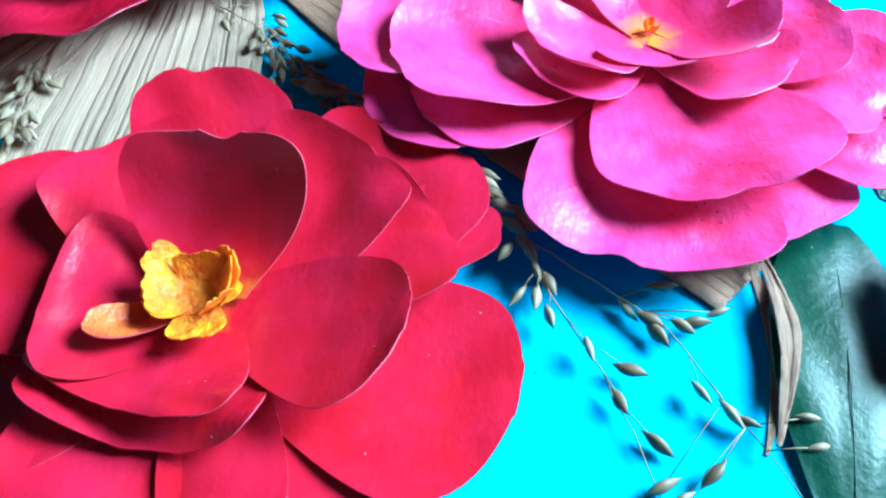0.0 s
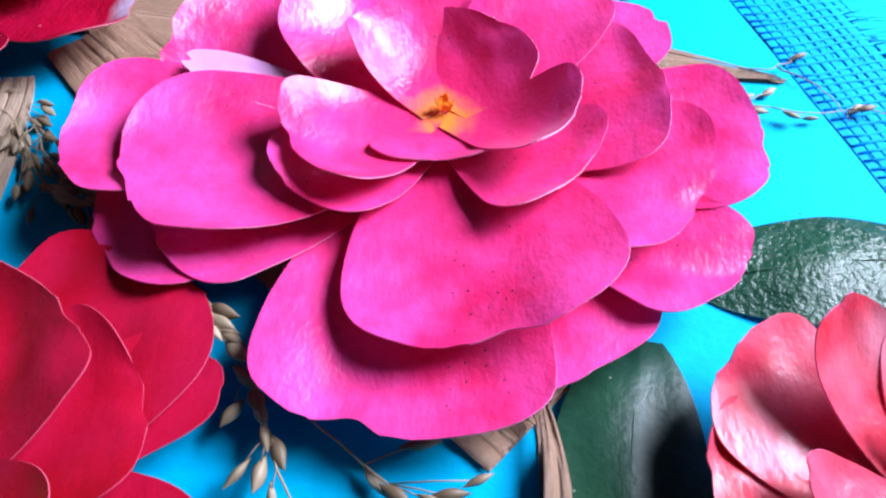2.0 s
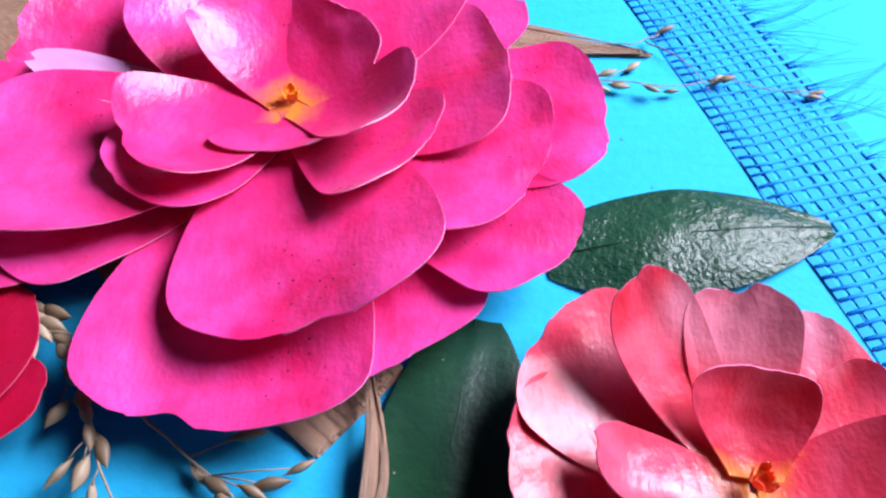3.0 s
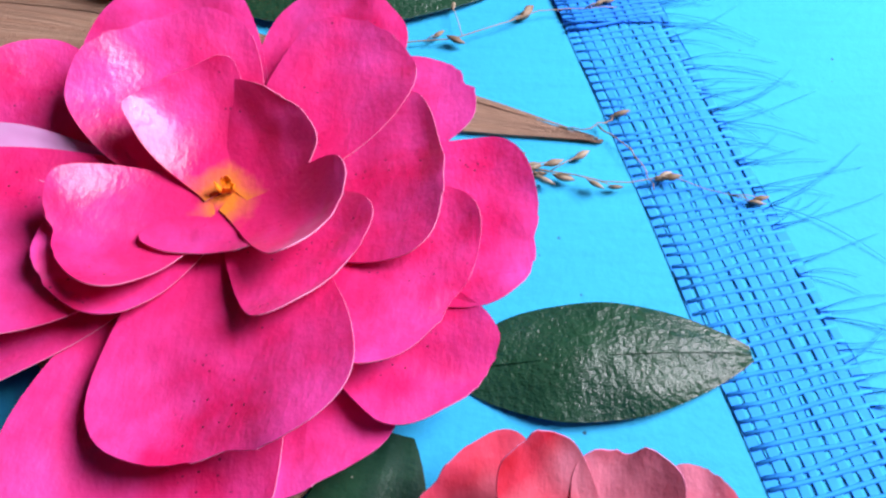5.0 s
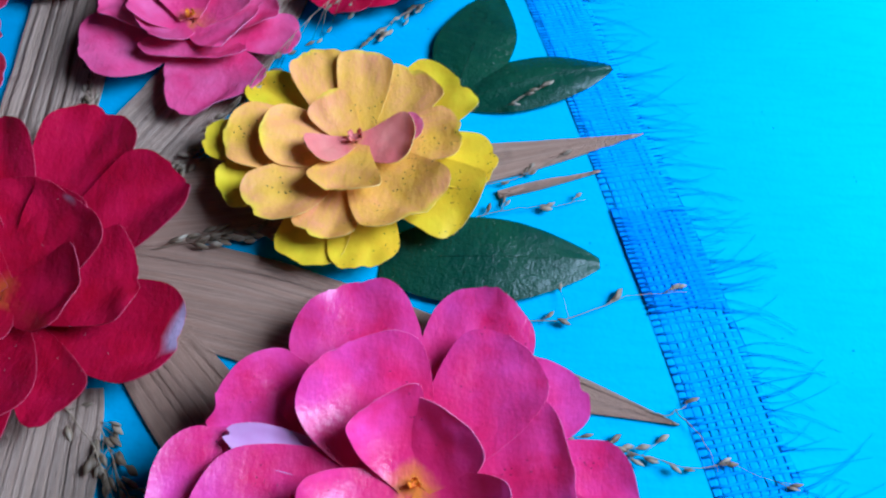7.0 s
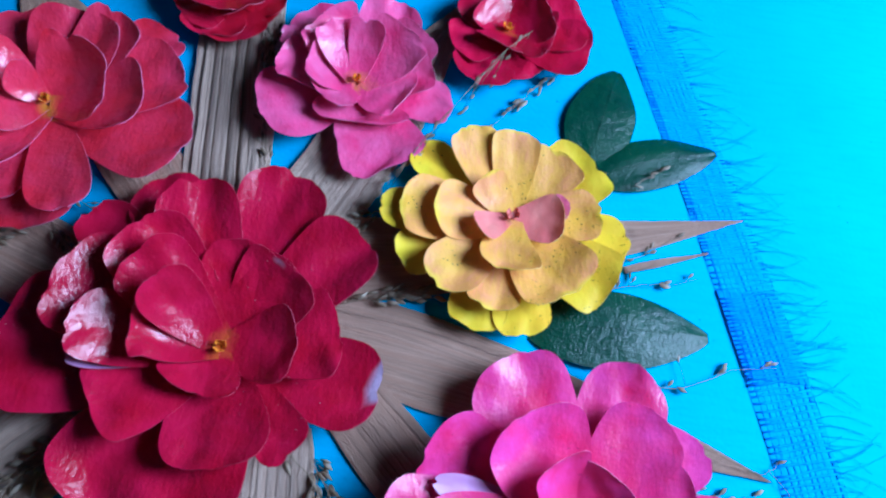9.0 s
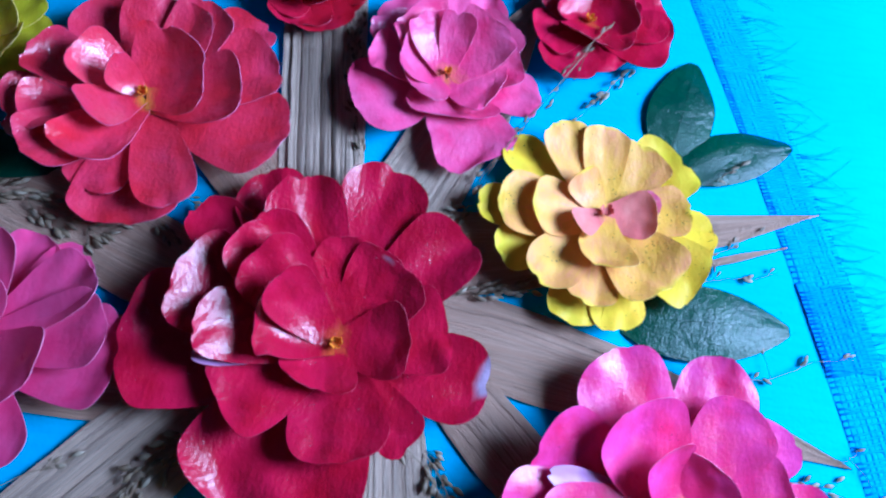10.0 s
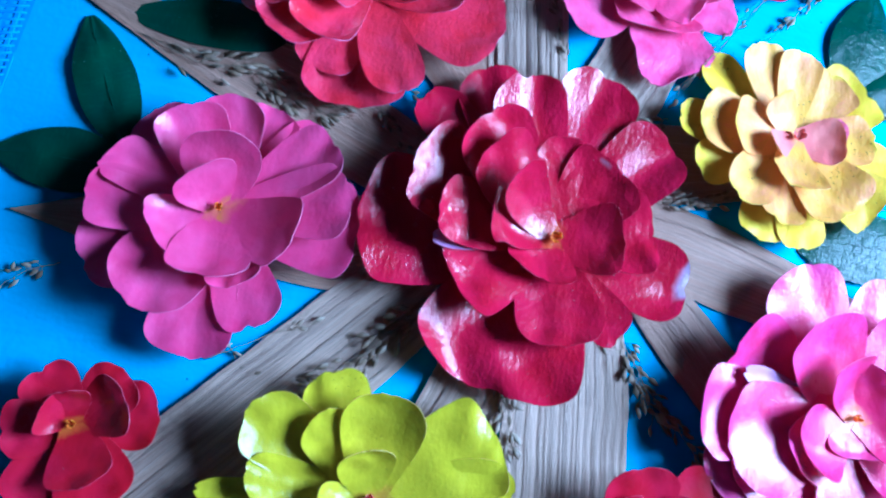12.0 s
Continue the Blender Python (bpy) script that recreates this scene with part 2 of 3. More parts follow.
BOARD = board_material()
STRAW = dry_leaf_material("dry_straw_leaf", (0.80, 0.60, 0.45), (0.27, 0.17, 0.11))
TAN = dry_leaf_material("dry_tan_leaf", (0.55, 0.345, 0.235), (0.31, 0.18, 0.115))
GREEN = green_leaf_material("wrinkled_green_leaf", 0.27, 0.6)
SMOOTH_GREEN = green_leaf_material("smooth_green_leaf", 0.38, 0.16)
GREEN_BACK = paper("pale_green_leaf_back", (0.20, 0.27, 0.20), (0.12, 0.18, 0.12), 0.6)
BLUE = thread_material("blue_ribbon_thread", (0.0, 0.305, 0.80), (0.0, 0.265, 0.77))
PALE_BLUE = thread_material("frayed_blue_thread", (0.0, 0.34, 0.75), (0.0, 0.28, 0.68))
GAUZE = thread_material("pale_blue_gauze", (0.0, 0.37, 0.79), (0.0, 0.33, 0.77))
DARK_BLUE = thread_material("dark_blue_ribbon_thread", (0.0, 0.255, 0.77), (0.0, 0.20, 0.72))
GRAIN = grain_material()
STEM = paper("dry_grass_stem", (0.34, 0.25, 0.16), (0.22, 0.15, 0.09), 0.6)
WALL = paper("plain_wall_paint", (0.30, 0.30, 0.31), (0.25, 0.25, 0.26), 0.9)
FLOOR = paper("plain_floor_cement", (0.16, 0.15, 0.15), (0.12, 0.11, 0.11), 0.8)


# ---- mesh helpers ----
def part(name, bm, mats, parent=None, label=""):
    me = bpy.data.meshes.new(name)
    bm.to_mesh(me)
    bm.free()
    for m in mats if isinstance(mats, (list, tuple)) else (mats,):
        me.materials.append(m)
    ob = new(name, me)
    ob.parent = parent
    if label:
        tagged(ob, label)
    return ob


def box(bm, x0, x1, y0, y1, z0, z1, bevel=0.0):
    g = bmesh.ops.create_cube(bm, size=1, matrix=Matrix.Translation(((x0 + x1) / 2, (y0 + y1) / 2, (z0 + z1) / 2)) @ Matrix.Diagonal((x1 - x0, y1 - y0, z1 - z0, 1)))
    if bevel:
        bmesh.ops.bevel(bm, geom=list({e for v in g["verts"] for e in v.link_edges}), offset=bevel, segments=2, affect="EDGES")


def sheet(top, thick, nu, nv, closed_mats=(0, 1, 2)):
    """A bmesh of a thin sheet from a grid of top points [nu][nv], with a back and a cut edge."""
    bm = bmesh.new()
    uvl = bm.loops.layers.uv.new("UVMap")
    P = np.array(top, float).reshape(nu, nv, 3)
    du, dv = np.gradient(P, axis=0), np.gradient(P, axis=1)
    nrm = np.cross(dv, du)
    nrm /= np.linalg.norm(nrm, axis=2, keepdims=True) + 1e-12
    if nrm[:, :, 2].mean() < 0:
        nrm = -nrm
    Q = P - nrm * thick
    a = [[bm.verts.new(P[i, j]) for j in range(nv)] for i in range(nu)]
    c = [[bm.verts.new(Q[i, j]) for j in range(nv)] for i in range(nu)]
    at = {}
    for i in range(nu):
        for j in range(nv):
            at[a[i][j]] = at[c[i][j]] = (j / (nv - 1), i / (nu - 1))

    def face(vs, mat, smooth=True):
        f = bm.faces.new(vs)
        f.material_index, f.smooth = mat, smooth
        for lp in f.loops:
            lp[uvl].uv = at[lp.vert]

    for i in range(nu - 1):
        for j in range(nv - 1):
            face((a[i][j], a[i][j + 1], a[i + 1][j + 1], a[i + 1][j]), closed_mats[0])
            face((c[i][j], c[i + 1][j], c[i + 1][j + 1], c[i][j + 1]), closed_mats[2])
    ring = [(0, j) for j in range(nv)] + [(i, nv - 1) for i in range(1, nu)] + [(nu - 1, j) for j in range(nv - 2, -1, -1)] + [(i, 0) for i in range(nu - 2, 0, -1)]
    for (i, j), (k, m) in zip(ring, ring[1:] + ring[:1]):
        face((a[i][j], c[i][j], c[k][m], a[k][m]), closed_mats[1], False)
        # a crisp cut edge
        for row in (a, c):
            e = bm.edges.get((row[i][j], row[k][m]))
            if e:
                e.smooth = False
    bmesh.ops.recalc_face_normals(bm, faces=bm.faces)
    return bm


def bezier(p0, p1, p2, u):
    return tuple((1 - u) ** 2 * a + 2 * u * (1 - u) * b + u * u * c for a, b, c in zip(p0, p1, p2))


def petal_mesh(rng, angle, reach, width, height, layer, base_r, base_z, cup, curl, notch, crumple=1.0, ragged=1.0, off=0.0, wide=0.68, roll=0.0, sag=0.12):
    """One cut-paper petal (millimetres): fan-shaped, widest at the share wide of its length and there set off sideways, cupped across and bent along its length."""
    nu, nv = 26, 17
    seed = rng.uniform(0, 100)
    ca, sa = math.cos(radians(angle)), math.sin(radians(angle))
    p0, p2 = (base_r, base_z), (reach, height)
    dr, dz = reach - base_r, height - base_z
    p1 = (base_r + dr * 0.60 + max(dz, 0) * 0.12, base_z + dz * sag - 0.4)
    wide = min(0.80, max(0.5, wide))
    blunt = rng.uniform(2.0, 2.0 + 0.6 * ragged)
    point = ragged * rng.choice((0, 0, 0, 0.06))
    fold, fold_at = crumple * rng.choice((0, 0.05, 0.08, 0.11, -0.07)), rng.uniform(-0.4, 0.4)
    rows = []
    for i in range(nu):
        k = i / (nu - 1)
        u = wide * k / 0.5 if k < 0.5 else wide + (1 - wide) * math.sin(math.pi * (k - 0.5))
        if u < wide:
            k = u / wide
            f = 0.42 + 0.58 * math.sin(math.pi / 2 * k) ** 1.25
            side = off * k
        else:
            k = (u - wide) / (1 - wide)
            f = max(0.05, 1 - k ** blunt) ** (1 / blunt)
            side = off * (1 - k * k)
        for j in range(nv):
            v = 2 * j / (nv - 1) - 1
            x = v * f
            th = math.atan2(u - 0.4, x)
            wob = ragged * (noise.noise((1.3 * math.cos(th) + seed, 1.3 * math.sin(th), seed)) * 0.14 + noise.noise((3.5 * math.cos(th), 3.5 * math.sin(th) + seed, 2.0)) * 0.06)
            uu = u * (1 + 0.5 * wob * u) - notch * math.exp(-(x / 0.16) ** 2) * u ** 4 * 0.5 + point * math.exp(-(x / 0.2) ** 2) * u ** 4
            across = x * (1 + wob * u) * width / 2 + side
            r, z = bezier(p0, p1, p2, min(1.08, uu))
            z += cup * width * 0.5 * x * x * (0.3 + 0.7 * uu)
            z -= curl * max(0, math.hypot(x, (u - 0.35) / 0.65) - 0.5) ** 2 * width * 0.9 * max(0, uu - 0.1)
            z += noise.noise((x * 1.7 + seed, u * 3.4, 5.0)) * 0.075 * crumple * width * uu
            z += fold * abs(x - fold_at) * width * uu + roll * x * uu
            z = max(z, 2.3 + 0.25 * layer)
            rows.append(((r * ca - across * sa) / 1000, (r * sa + across * ca) / 1000, z / 1000))
    return sheet(rows, 0.00020, nu, nv)


FLOWER_COUNT = []
FLOWER_BACK = 0.45


def flower(label, place, petals, paints, back, centre=STAMEN, edge=None, cups=(0.10, 0.20, 0.32, 0.42), curls=(0.0, 0.03, 0.0, 0.0), middle=1.7, special=None, lift=4.0, crumple=1.0, ragged=1.0, spread=1.0, tall=1.25):
    """A layered paper flower. petals: one list a layer, outermost first, of (angle, reach, width, height of the tip, sideways set, share of the length where it is widest, lift of one side) in degrees and millimetres, the last three if they matter."""
    FLOWER_COUNT.append(label)
    rng = random.Random(len(FLOWER_COUNT) * 17)
    root = tagged(new("paper_flower"), label, "paper flower", "paper flowers on the board")
    root.location = (place[0], place[1] - FLOWER_BACK * lift / 1000, lift / 1000)
    # the glued paper stub that carries the petals
    bm = bmesh.new()
    bmesh.ops.create_cone(bm, cap_ends=True, segments=14, radius1=0.0065, radius2=0.0045, depth=(lift + 3.6) / 1000, matrix=Matrix.Translation((0, 0, (3.6 - lift) / 2000)))
    part("paper_stub", bm, back, root)
    for layer, rows in enumerate(petals):
        paint = paints[min(layer, len(paints) - 1)]
        for k, (angle, reach, width, height, *shape) in enumerate(rows):
            height *= tall if layer else 1
            mat = (special or {}).get((layer, k), paint)
            off, wide, roll = (shape + [0, 0.68, 0][len(shape):])
            bm = petal_mesh(rng, angle, reach, width * spread, height, layer, 0.6, 2.4 + 1.7 * layer, cups[layer] * rng.uniform(0.5, 1.4), curls[layer] * rng.uniform(0.2, 1.6), ragged * rng.choice((0, 0, 0, 0.10, 0.18)), crumple, ragged, off, wide, roll)
            ob = part("petal", bm, (mat, edge or back, back), root)
            ob.location.z = 0.00015 * k
    # small crumpled dabs of painted paper in the middle
    z0 = 2.5 + 1.9 * len(petals) + 2 * (tall - 1)
    heart = part("flower_centre", petal_mesh(rng, 40, middle * 0.9, middle * 1.4, z0 - 0.6, 0, -middle * 0.8, z0 - 1.2, 0.3, 0.0, 0.0), centre, root)
    tufts = 5 if middle < 4 else 8
    for k in range(tufts):
        bm = petal_mesh(rng, k * 360 / tufts + rng.uniform(-20, 20), middle * rng.uniform(0.7, 1.5), middle * rng.uniform(0.8, 1.5), z0 + middle * rng.uniform(0.3, 0.9), 0, 0.3, z0 - 1.5, 0.3, 0.2, 0.1)
        part("stamen", bm, centre, heart)
    return root


# ---- an unseen plain room, added round the board, and the board on its floor ----
def room():
    # Unseen shell, added to close the space and bounce the window's light.
    x0, x1, y0, y1, z0, z1, w = -1.6, 0.60, -1.5, 1.3, -0.006, 2.3, 0.12
    bm = bmesh.new(); box(bm, x0 - w, x1 + w, y0 - w, y1 + w, z0 - 0.1, z0)
    tagged(part("floor", bm, FLOOR), "plain grey floor under the board, added out of view", kind="structure")
    bm = bmesh.new(); box(bm, x0 - w, x1 + w, y0 - w, y1 + w, z1, z1 + 0.1)
    tagged(part("ceiling", bm, WALL), "plain pale ceiling, added out of view", kind="structure")
    for name, a in (("wall_south", (x0 - w, x1 + w, y0 - w, y0)), ("wall_west", (x0 - w, x0, y0, y1)), ("wall_north", (x0 - w, x1 + w, y1, y1 + w))):
        bm = bmesh.new(); box(bm, *a, z0, z1)
        tagged(part(name, bm, WALL), "plain pale wall, added out of view", kind="structure")
    # the wall with the window's opening
    a, b, c, d = 0.10, 0.50, 0.20, 0.66
    bm = bmesh.new()
    box(bm, x1, x1 + w, y0, a, z0, z1); box(bm, x1, x1 + w, b, y1, z0, z1)
    box(bm, x1, x1 + w, a, b, z0, c); box(bm, x1, x1 + w, a, b, d, z1)
    tagged(part("wall_east", bm, WALL), "plain pale wall with a window opening, added out of view", kind="structure")


room()
bm = bmesh.new()
box(bm, -0.42, 0.46, -0.12, 0.62, -0.006, 0.0, 0.002)
tagged(part("board", bm, BOARD), "turquoise painted board lying flat, with faint brush marks", "board", kind="structure")


# ---- dry leaf strips ----
def dry_strip(label, start, tip, width, mat, seed, folds=7, taper=0.55, blunt=0.0, bow=0.0, lift=0.6, rugged=1.0, pinch=0.2):
    """A dry leaf blade laid flat from start to tip (millimetres), split lengthwise into folds that lie unevenly."""
    rng = random.Random(seed)
    s, e = Vector(start), Vector(tip)
    axis = e - s
    length = axis.length
    axis /= length
    side = Vector((-axis.y, axis.x))
    root = tagged(new("dry_leaf_strip"), label, "dry leaf", "dry leaf strips round the middle flower")
    cuts = [-1.0] + [-1 + 2 * (k + rng.uniform(-0.42, 0.42)) / folds for k in range(1, folds)] + [1.0]
    nu, nv = 40, 9
    for a, b in [(-0.96, 0.96)] + list(zip(cuts, cuts[1:])):
        base = b - a > 1.9
        up, roll, end = rng.uniform(0, 0.28) * rugged, rng.uniform(-0.4, 0.4) * rugged, rng.uniform(0.985 if folds > 3 else 0.996, 1.0)
        rows = []
        for i in range(nu):
            u = i / (nu - 1) * end
            w = width * ((0.85 if pinch <= 0.2 else 0.1) + (0.15 if pinch <= 0.2 else 0.9) * min(1, u / pinch)) * (1 if u < taper else blunt + (1 - blunt) * (1 - ((u - taper) / (1 - taper)) ** 1.35)) + 0.2
            mid = s + axis * (length * u) + side * (bow * math.sin(math.pi * u))
            for j in range(nv):
                k = j / (nv - 1)
                v = a + (b - a) * k
                drift = 0.5 * noise.noise((u * 3 + seed, v * 3, seed)) / max(2, folds)
                arch = math.sin(math.pi * k) ** 0.6
                z = lift + 0.5 + up + min(0.45, 0.16 + 0.06 * width / folds) * arch * min(1, w / width + 0.05) + roll * (k - 0.5) + 0.45 * noise.noise((u * 5, v * 1.3, seed + 7)) + 0.2 * noise.noise((u * 22, v * 6, seed + 3))
                p = mid + side * ((v + drift) * w / 2 * (1 + 0.05 * noise.noise((u * 9 + seed, v * 2, seed))))
                rows.append((p.x / 1000, p.y / 1000, (max(0.4, z) if not base else 0.32 + 0.1 * k) / 1000))
        part("leaf_base" if base else "leaf_fold", sheet(rows, 0.0003, nu, nv, (0, 0, 0)), mat, root)
    return root


dry_strip("pale brown ribbed dry leaf strip under a red flower", (-62, 232), (-86, 402), 27, STRAW, 1, 11, 0.8, 0.5, rugged=4.0)
dry_strip("narrow split dry leaf strip beside a wider one", (-50, 240), (-66, 380), 9, STRAW, 2, 3, 0.8, 0.4, lift=1.0, rugged=3.0)
dry_strip("pale brown ribbed dry leaf strip under a pink flower", (-42, 232), (20, 374), 33, STRAW, 3, 13, 0.5, rugged=2.2)
dry_strip("smooth tan dry leaf strip with a thin pointed end", (-40, 236), (140, 281), 36, TAN, 4, 3, 0.12, bow=-3)
dry_strip("smooth tan dry leaf strip with a pointed end", (-34, 214), (141, 180), 33, TAN, 5, 4, 0.3, bow=3)
dry_strip("dark ribbed dry leaf strip under the large pink flower", (-10, 195), (84, 104), 25, TAN, 6, 8, 0.6, 0.7, rugged=1.5)
dry_strip("broad pale ribbed dry leaf strip", (-36, 178), (-26, 62), 45, STRAW, 7, 18, 0.85, 0.6, rugged=2.2)
dry_strip("short pale dry leaf strip between broader ones", (-58, 170), (-86, 92), 29, STRAW, 8, 11, 0.8, 0.5, rugged=2.2)
dry_strip("long dry leaf strip with fine dark lines", (-84, 184), (-192, 58), 36, STRAW, 9, 12, 0.8, 0.4, rugged=1.8)
dry_strip("smooth tan dry leaf strip under the magenta flower", (-90, 190), (-226, 174), 33, TAN, 10, 2, 0.45)
dry_strip("smooth tan dry leaf strip strewn with seeds", (-88, 214), (-238, 260), 33, TAN, 11, 2, 0.4, bow=-3)
dry_strip("tan dry leaf strip under the coral red flower", (-72, 240), (-170, 356), 28, TAN, 12, 2, 0.7)
dry_strip("curled dry leaf sliver with a pale edge", (80, 74), (84, 113), 3.6, TAN, 13, 2, 0.5, lift=3.5, bow=-4, pinch=0.5)
dry_strip("thin brown dry leaf sliver", (90, 252), (124, 264), 3.0, TAN, 14, 2, 0.3)


# ---- green leaves ----
def green_leaf(label, base, tip, width, seed, arch=1.0, droop=0.25, skin=GREEN):
    """A lance-shaped leaf (millimetres) with a midrib, gently arched."""
    s, e = Vector(base), Vector(tip)
    axis = e - s
    length = axis.length
    axis /= length
    side = Vector((-axis.y, axis.x))
    nu, nv = 30, 17
    rows = []
    for i in range(nu):
        u = i / (nu - 1)
        w = width * (math.sin(math.pi * min(1, (u * 0.93 + 0.05)) ** 0.85) ** 0.75) + 0.3
        for j in range(nv):
            v = 2 * j / (nv - 1) - 1
            wob = 1 + 0.05 * noise.noise((u * 4, v, seed))
            z = 0.5 + arch * 3.2 * math.sin(math.pi * u) ** 0.8 * (1 - droop * 2 * v * v) + 0.12 * math.exp(-(v / 0.07) ** 2) + 0.7 * noise.noise((u * 4, v * 1.5, seed))
            p = s + axis * (length * u) + side * (v * w / 2 * wob)
            rows.append((p.x / 1000, p.y / 1000, max(0.4, z) / 1000))
    root = tagged(new("leaf"), label, "leaf", "green leaves on the board")
    root.location = (0, 0, 0)
    part("leaf_blade", sheet(rows, 0.0003, nu, nv), (skin, GREEN_BACK, GREEN_BACK), root)
    m = [s + axis * (length * k / 12) for k in range(13)]
    part("midrib", tube([(p.x / 1000, p.y / 1000, (0.62 + arch * 3.2 * math.sin(math.pi * k / 12) ** 0.8) / 1000) for k, p in enumerate(m)], 0.00014, 0.00008), skin, root)
    return root


def tube(points, r0, r1, sides=5, bm=None):
    bm = bm or bmesh.new()
    rings = []
    pts = [Vector(p) for p in points]
    for i, p in enumerate(pts):
        d = (pts[min(i + 1, len(pts) - 1)] - pts[max(i - 1, 0)]).normalized()
        a = d.cross(Vector((0, 0, 1)))
        a = a.normalized() if a.length > 1e-6 else Vector((1, 0, 0))
        b = d.cross(a)
        r = r0 + (r1 - r0) * i / max(1, len(pts) - 1)
        rings.append([bm.verts.new(p + (a * math.cos(k * 2 * math.pi / sides) + b * math.sin(k * 2 * math.pi / sides)) * r) for k in range(sides)])
    for q, s in zip(rings, rings[1:]):
        for k in range(sides):
            bm.faces.new((q[k], q[(k + 1) % sides], s[(k + 1) % sides], s[k])).smooth = True
    bm.faces.new(rings[0][::-1]); bm.faces.new(rings[-1])
    return bm


green_leaf("dark green leaf standing upright beside another", (74, 295), (88, 347), 29, 1)
green_leaf("dark green leaf with seeds lying on it", (76, 291), (131, 312), 23, 2)
green_leaf("dark green pointed leaf under the yellow flower", (54, 225), (122, 229), 30, 3, 1.2)
green_leaf("dark green wrinkled leaf beside the large pink flower", (113, 130), (162, 134), 21, 4)
green_leaf("grey-green leaf tucked under the large pink flower", (101, 119), (88, 60), 22, 5, 0.9, 0.2, SMOOTH_GREEN)
green_leaf("smooth dark green leaf pointing away", (-199, 204), (-222, 247), 20, 6, 0.9, 0.15, SMOOTH_GREEN)
green_leaf("smooth dark green leaf near the ribbon", (-196, 195), (-237, 192), 22, 7, 0.9, 0.15, SMOOTH_GREEN)
green_leaf("long smooth dark green leaf under the coral flower", (-150, 258), (-212, 251), 19, 8, 0.9, 0.15, SMOOTH_GREEN)


# ---- woven ribbons ----
def ribbon(label, line, y0, y1, width, warps, weft_step, fringe_side, fringe, paint=BLUE, lift=0.0, gauze_from=0):
    """An open-woven ribbon along x = line(y) (millimetres): lengthwise threads, cross threads and a frayed edge."""
    root = tagged(new("ribbon"), label, "ribbon", "ribbons along the board")
    root.location.z = lift - 0.0001
    rng = random.Random(int(abs(line(0))))
    steps = int(abs(y1 - y0) / 6) + 1
    for k in range(warps):
        off = (k / (warps - 1) - 0.5) * width
        bm = bmesh.new()
        wide = (0.88 if 0 < k < warps - 1 else 1.1) if not lift else 0.9
        seed = rng.uniform(0, 50)
        q = []
        for i in range(steps + 1):
            y = y0 + (y1 - y0) * i / steps
            x = line(y) + off + 0.5 * noise.noise((y * 0.04, seed, 0))
            z = 0.3 + 0.06 * noise.noise((y * 0.1, seed, 3))
            q.append([bm.verts.new(c) for c in (((x - wide) / 1000, y / 1000, 0.0003), ((x - wide * 0.6) / 1000, y / 1000, z / 1000), ((x + wide * 0.6) / 1000, y / 1000, z / 1000), ((x + wide) / 1000, y / 1000, 0.0003))])
        for a, b in zip(q, q[1:]):
            for c in range(3):
                bm.faces.new((a[c], b[c], b[c + 1], a[c + 1])).smooth = True
            bm.faces.new((a[3], b[3], b[0], a[0]))
        bmesh.ops.recalc_face_normals(bm, faces=bm.faces)
        part("long_thread", bm, paint, root)
    # close-woven gauze over part of the length only
    g0, g1 = max(gauze_from, min(y0, y1)), max(y0, y1)
    if g1 > g0:
        rows = [((line(y) + t * (width - 1)) / 1000, y / 1000, 0.00016) for y in (g0 + (g1 - g0) * i / steps for i in range(steps + 1)) for t in (-0.5, -0.25, 0, 0.25, 0.5)]
        part("gauze", sheet(rows, 0.0001, steps + 1, 5, (0, 0, 0)), GAUZE if paint is BLUE else paint, root, "thin pale blue gauze between the threads")
    bm = bmesh.new()
    y = min(y0, y1)
    while y < max(y0, y1):
        sag = rng.uniform(-0.5, 0.5)
        tube([((line(y) + t * width) / 1000, (y + sag * math.sin(6 * t) + 0.25 * width * t) / 1000, (0.17 + 0.04 * math.sin(40 * t + y)) / 1000) for t in (-0.5, -0.3, -0.1, 0.1, 0.3, 0.5)], 0.00052, 0.00052, 4, bm)
        y += weft_step * rng.uniform(0.8, 1.25) * (0.62 if y > 262 else 1)
    tagged(part("cross_weave", bm, paint, root), "thin blue cross threads", kind="stuff")
    bm = bmesh.new()
    for k in range(fringe):
        y = rng.uniform(min(y0, y1), max(y0, y1))
        n = rng.uniform(6, 24)
        turn = rng.uniform(-0.35, 0.35) + 0.12
        x = line(y) + fringe_side * (width / 2 - 1)
        bend = rng.uniform(-0.5, 0.5)
        tube([((x + fringe_side * n * t) / 1000, (y + n * (turn * t + bend * t * t)) / 1000, (0.45 + 0.5 * math.sin(3 * t)) / 1000) for t in (0, 0.25, 0.5, 0.75, 1)], 0.00012, 0.00006, 3, bm)
    tagged(part("frayed_edge", bm, PALE_BLUE, root), "thin frayed blue threads", kind="stuff")
    return root


def right_line(y):
    return 99 + 0.262 * (388 - y) + 3.5 * math.sin(math.pi * (388 - y) / 300)


ribbon("blue woven gauze ribbon with one frayed edge, on turquoise board", right_line, 440, 20, 23, 10, 2.3, 1, 260, gauze_from=262)
ribbon("blue open-woven ribbon lying along the far side", lambda y: -254 + 0.004 * (y - 230), 330, 60, 24, 9, 2.6, -1, 60, gauze_from=600)

# a second piece of ribbon laid over the first, where it joins
ribbon("short darker blue piece of ribbon laid over the ribbon", right_line, 216, 249, 23, 10, 1.5, 1, 14, DARK_BLUE, 0.0007)


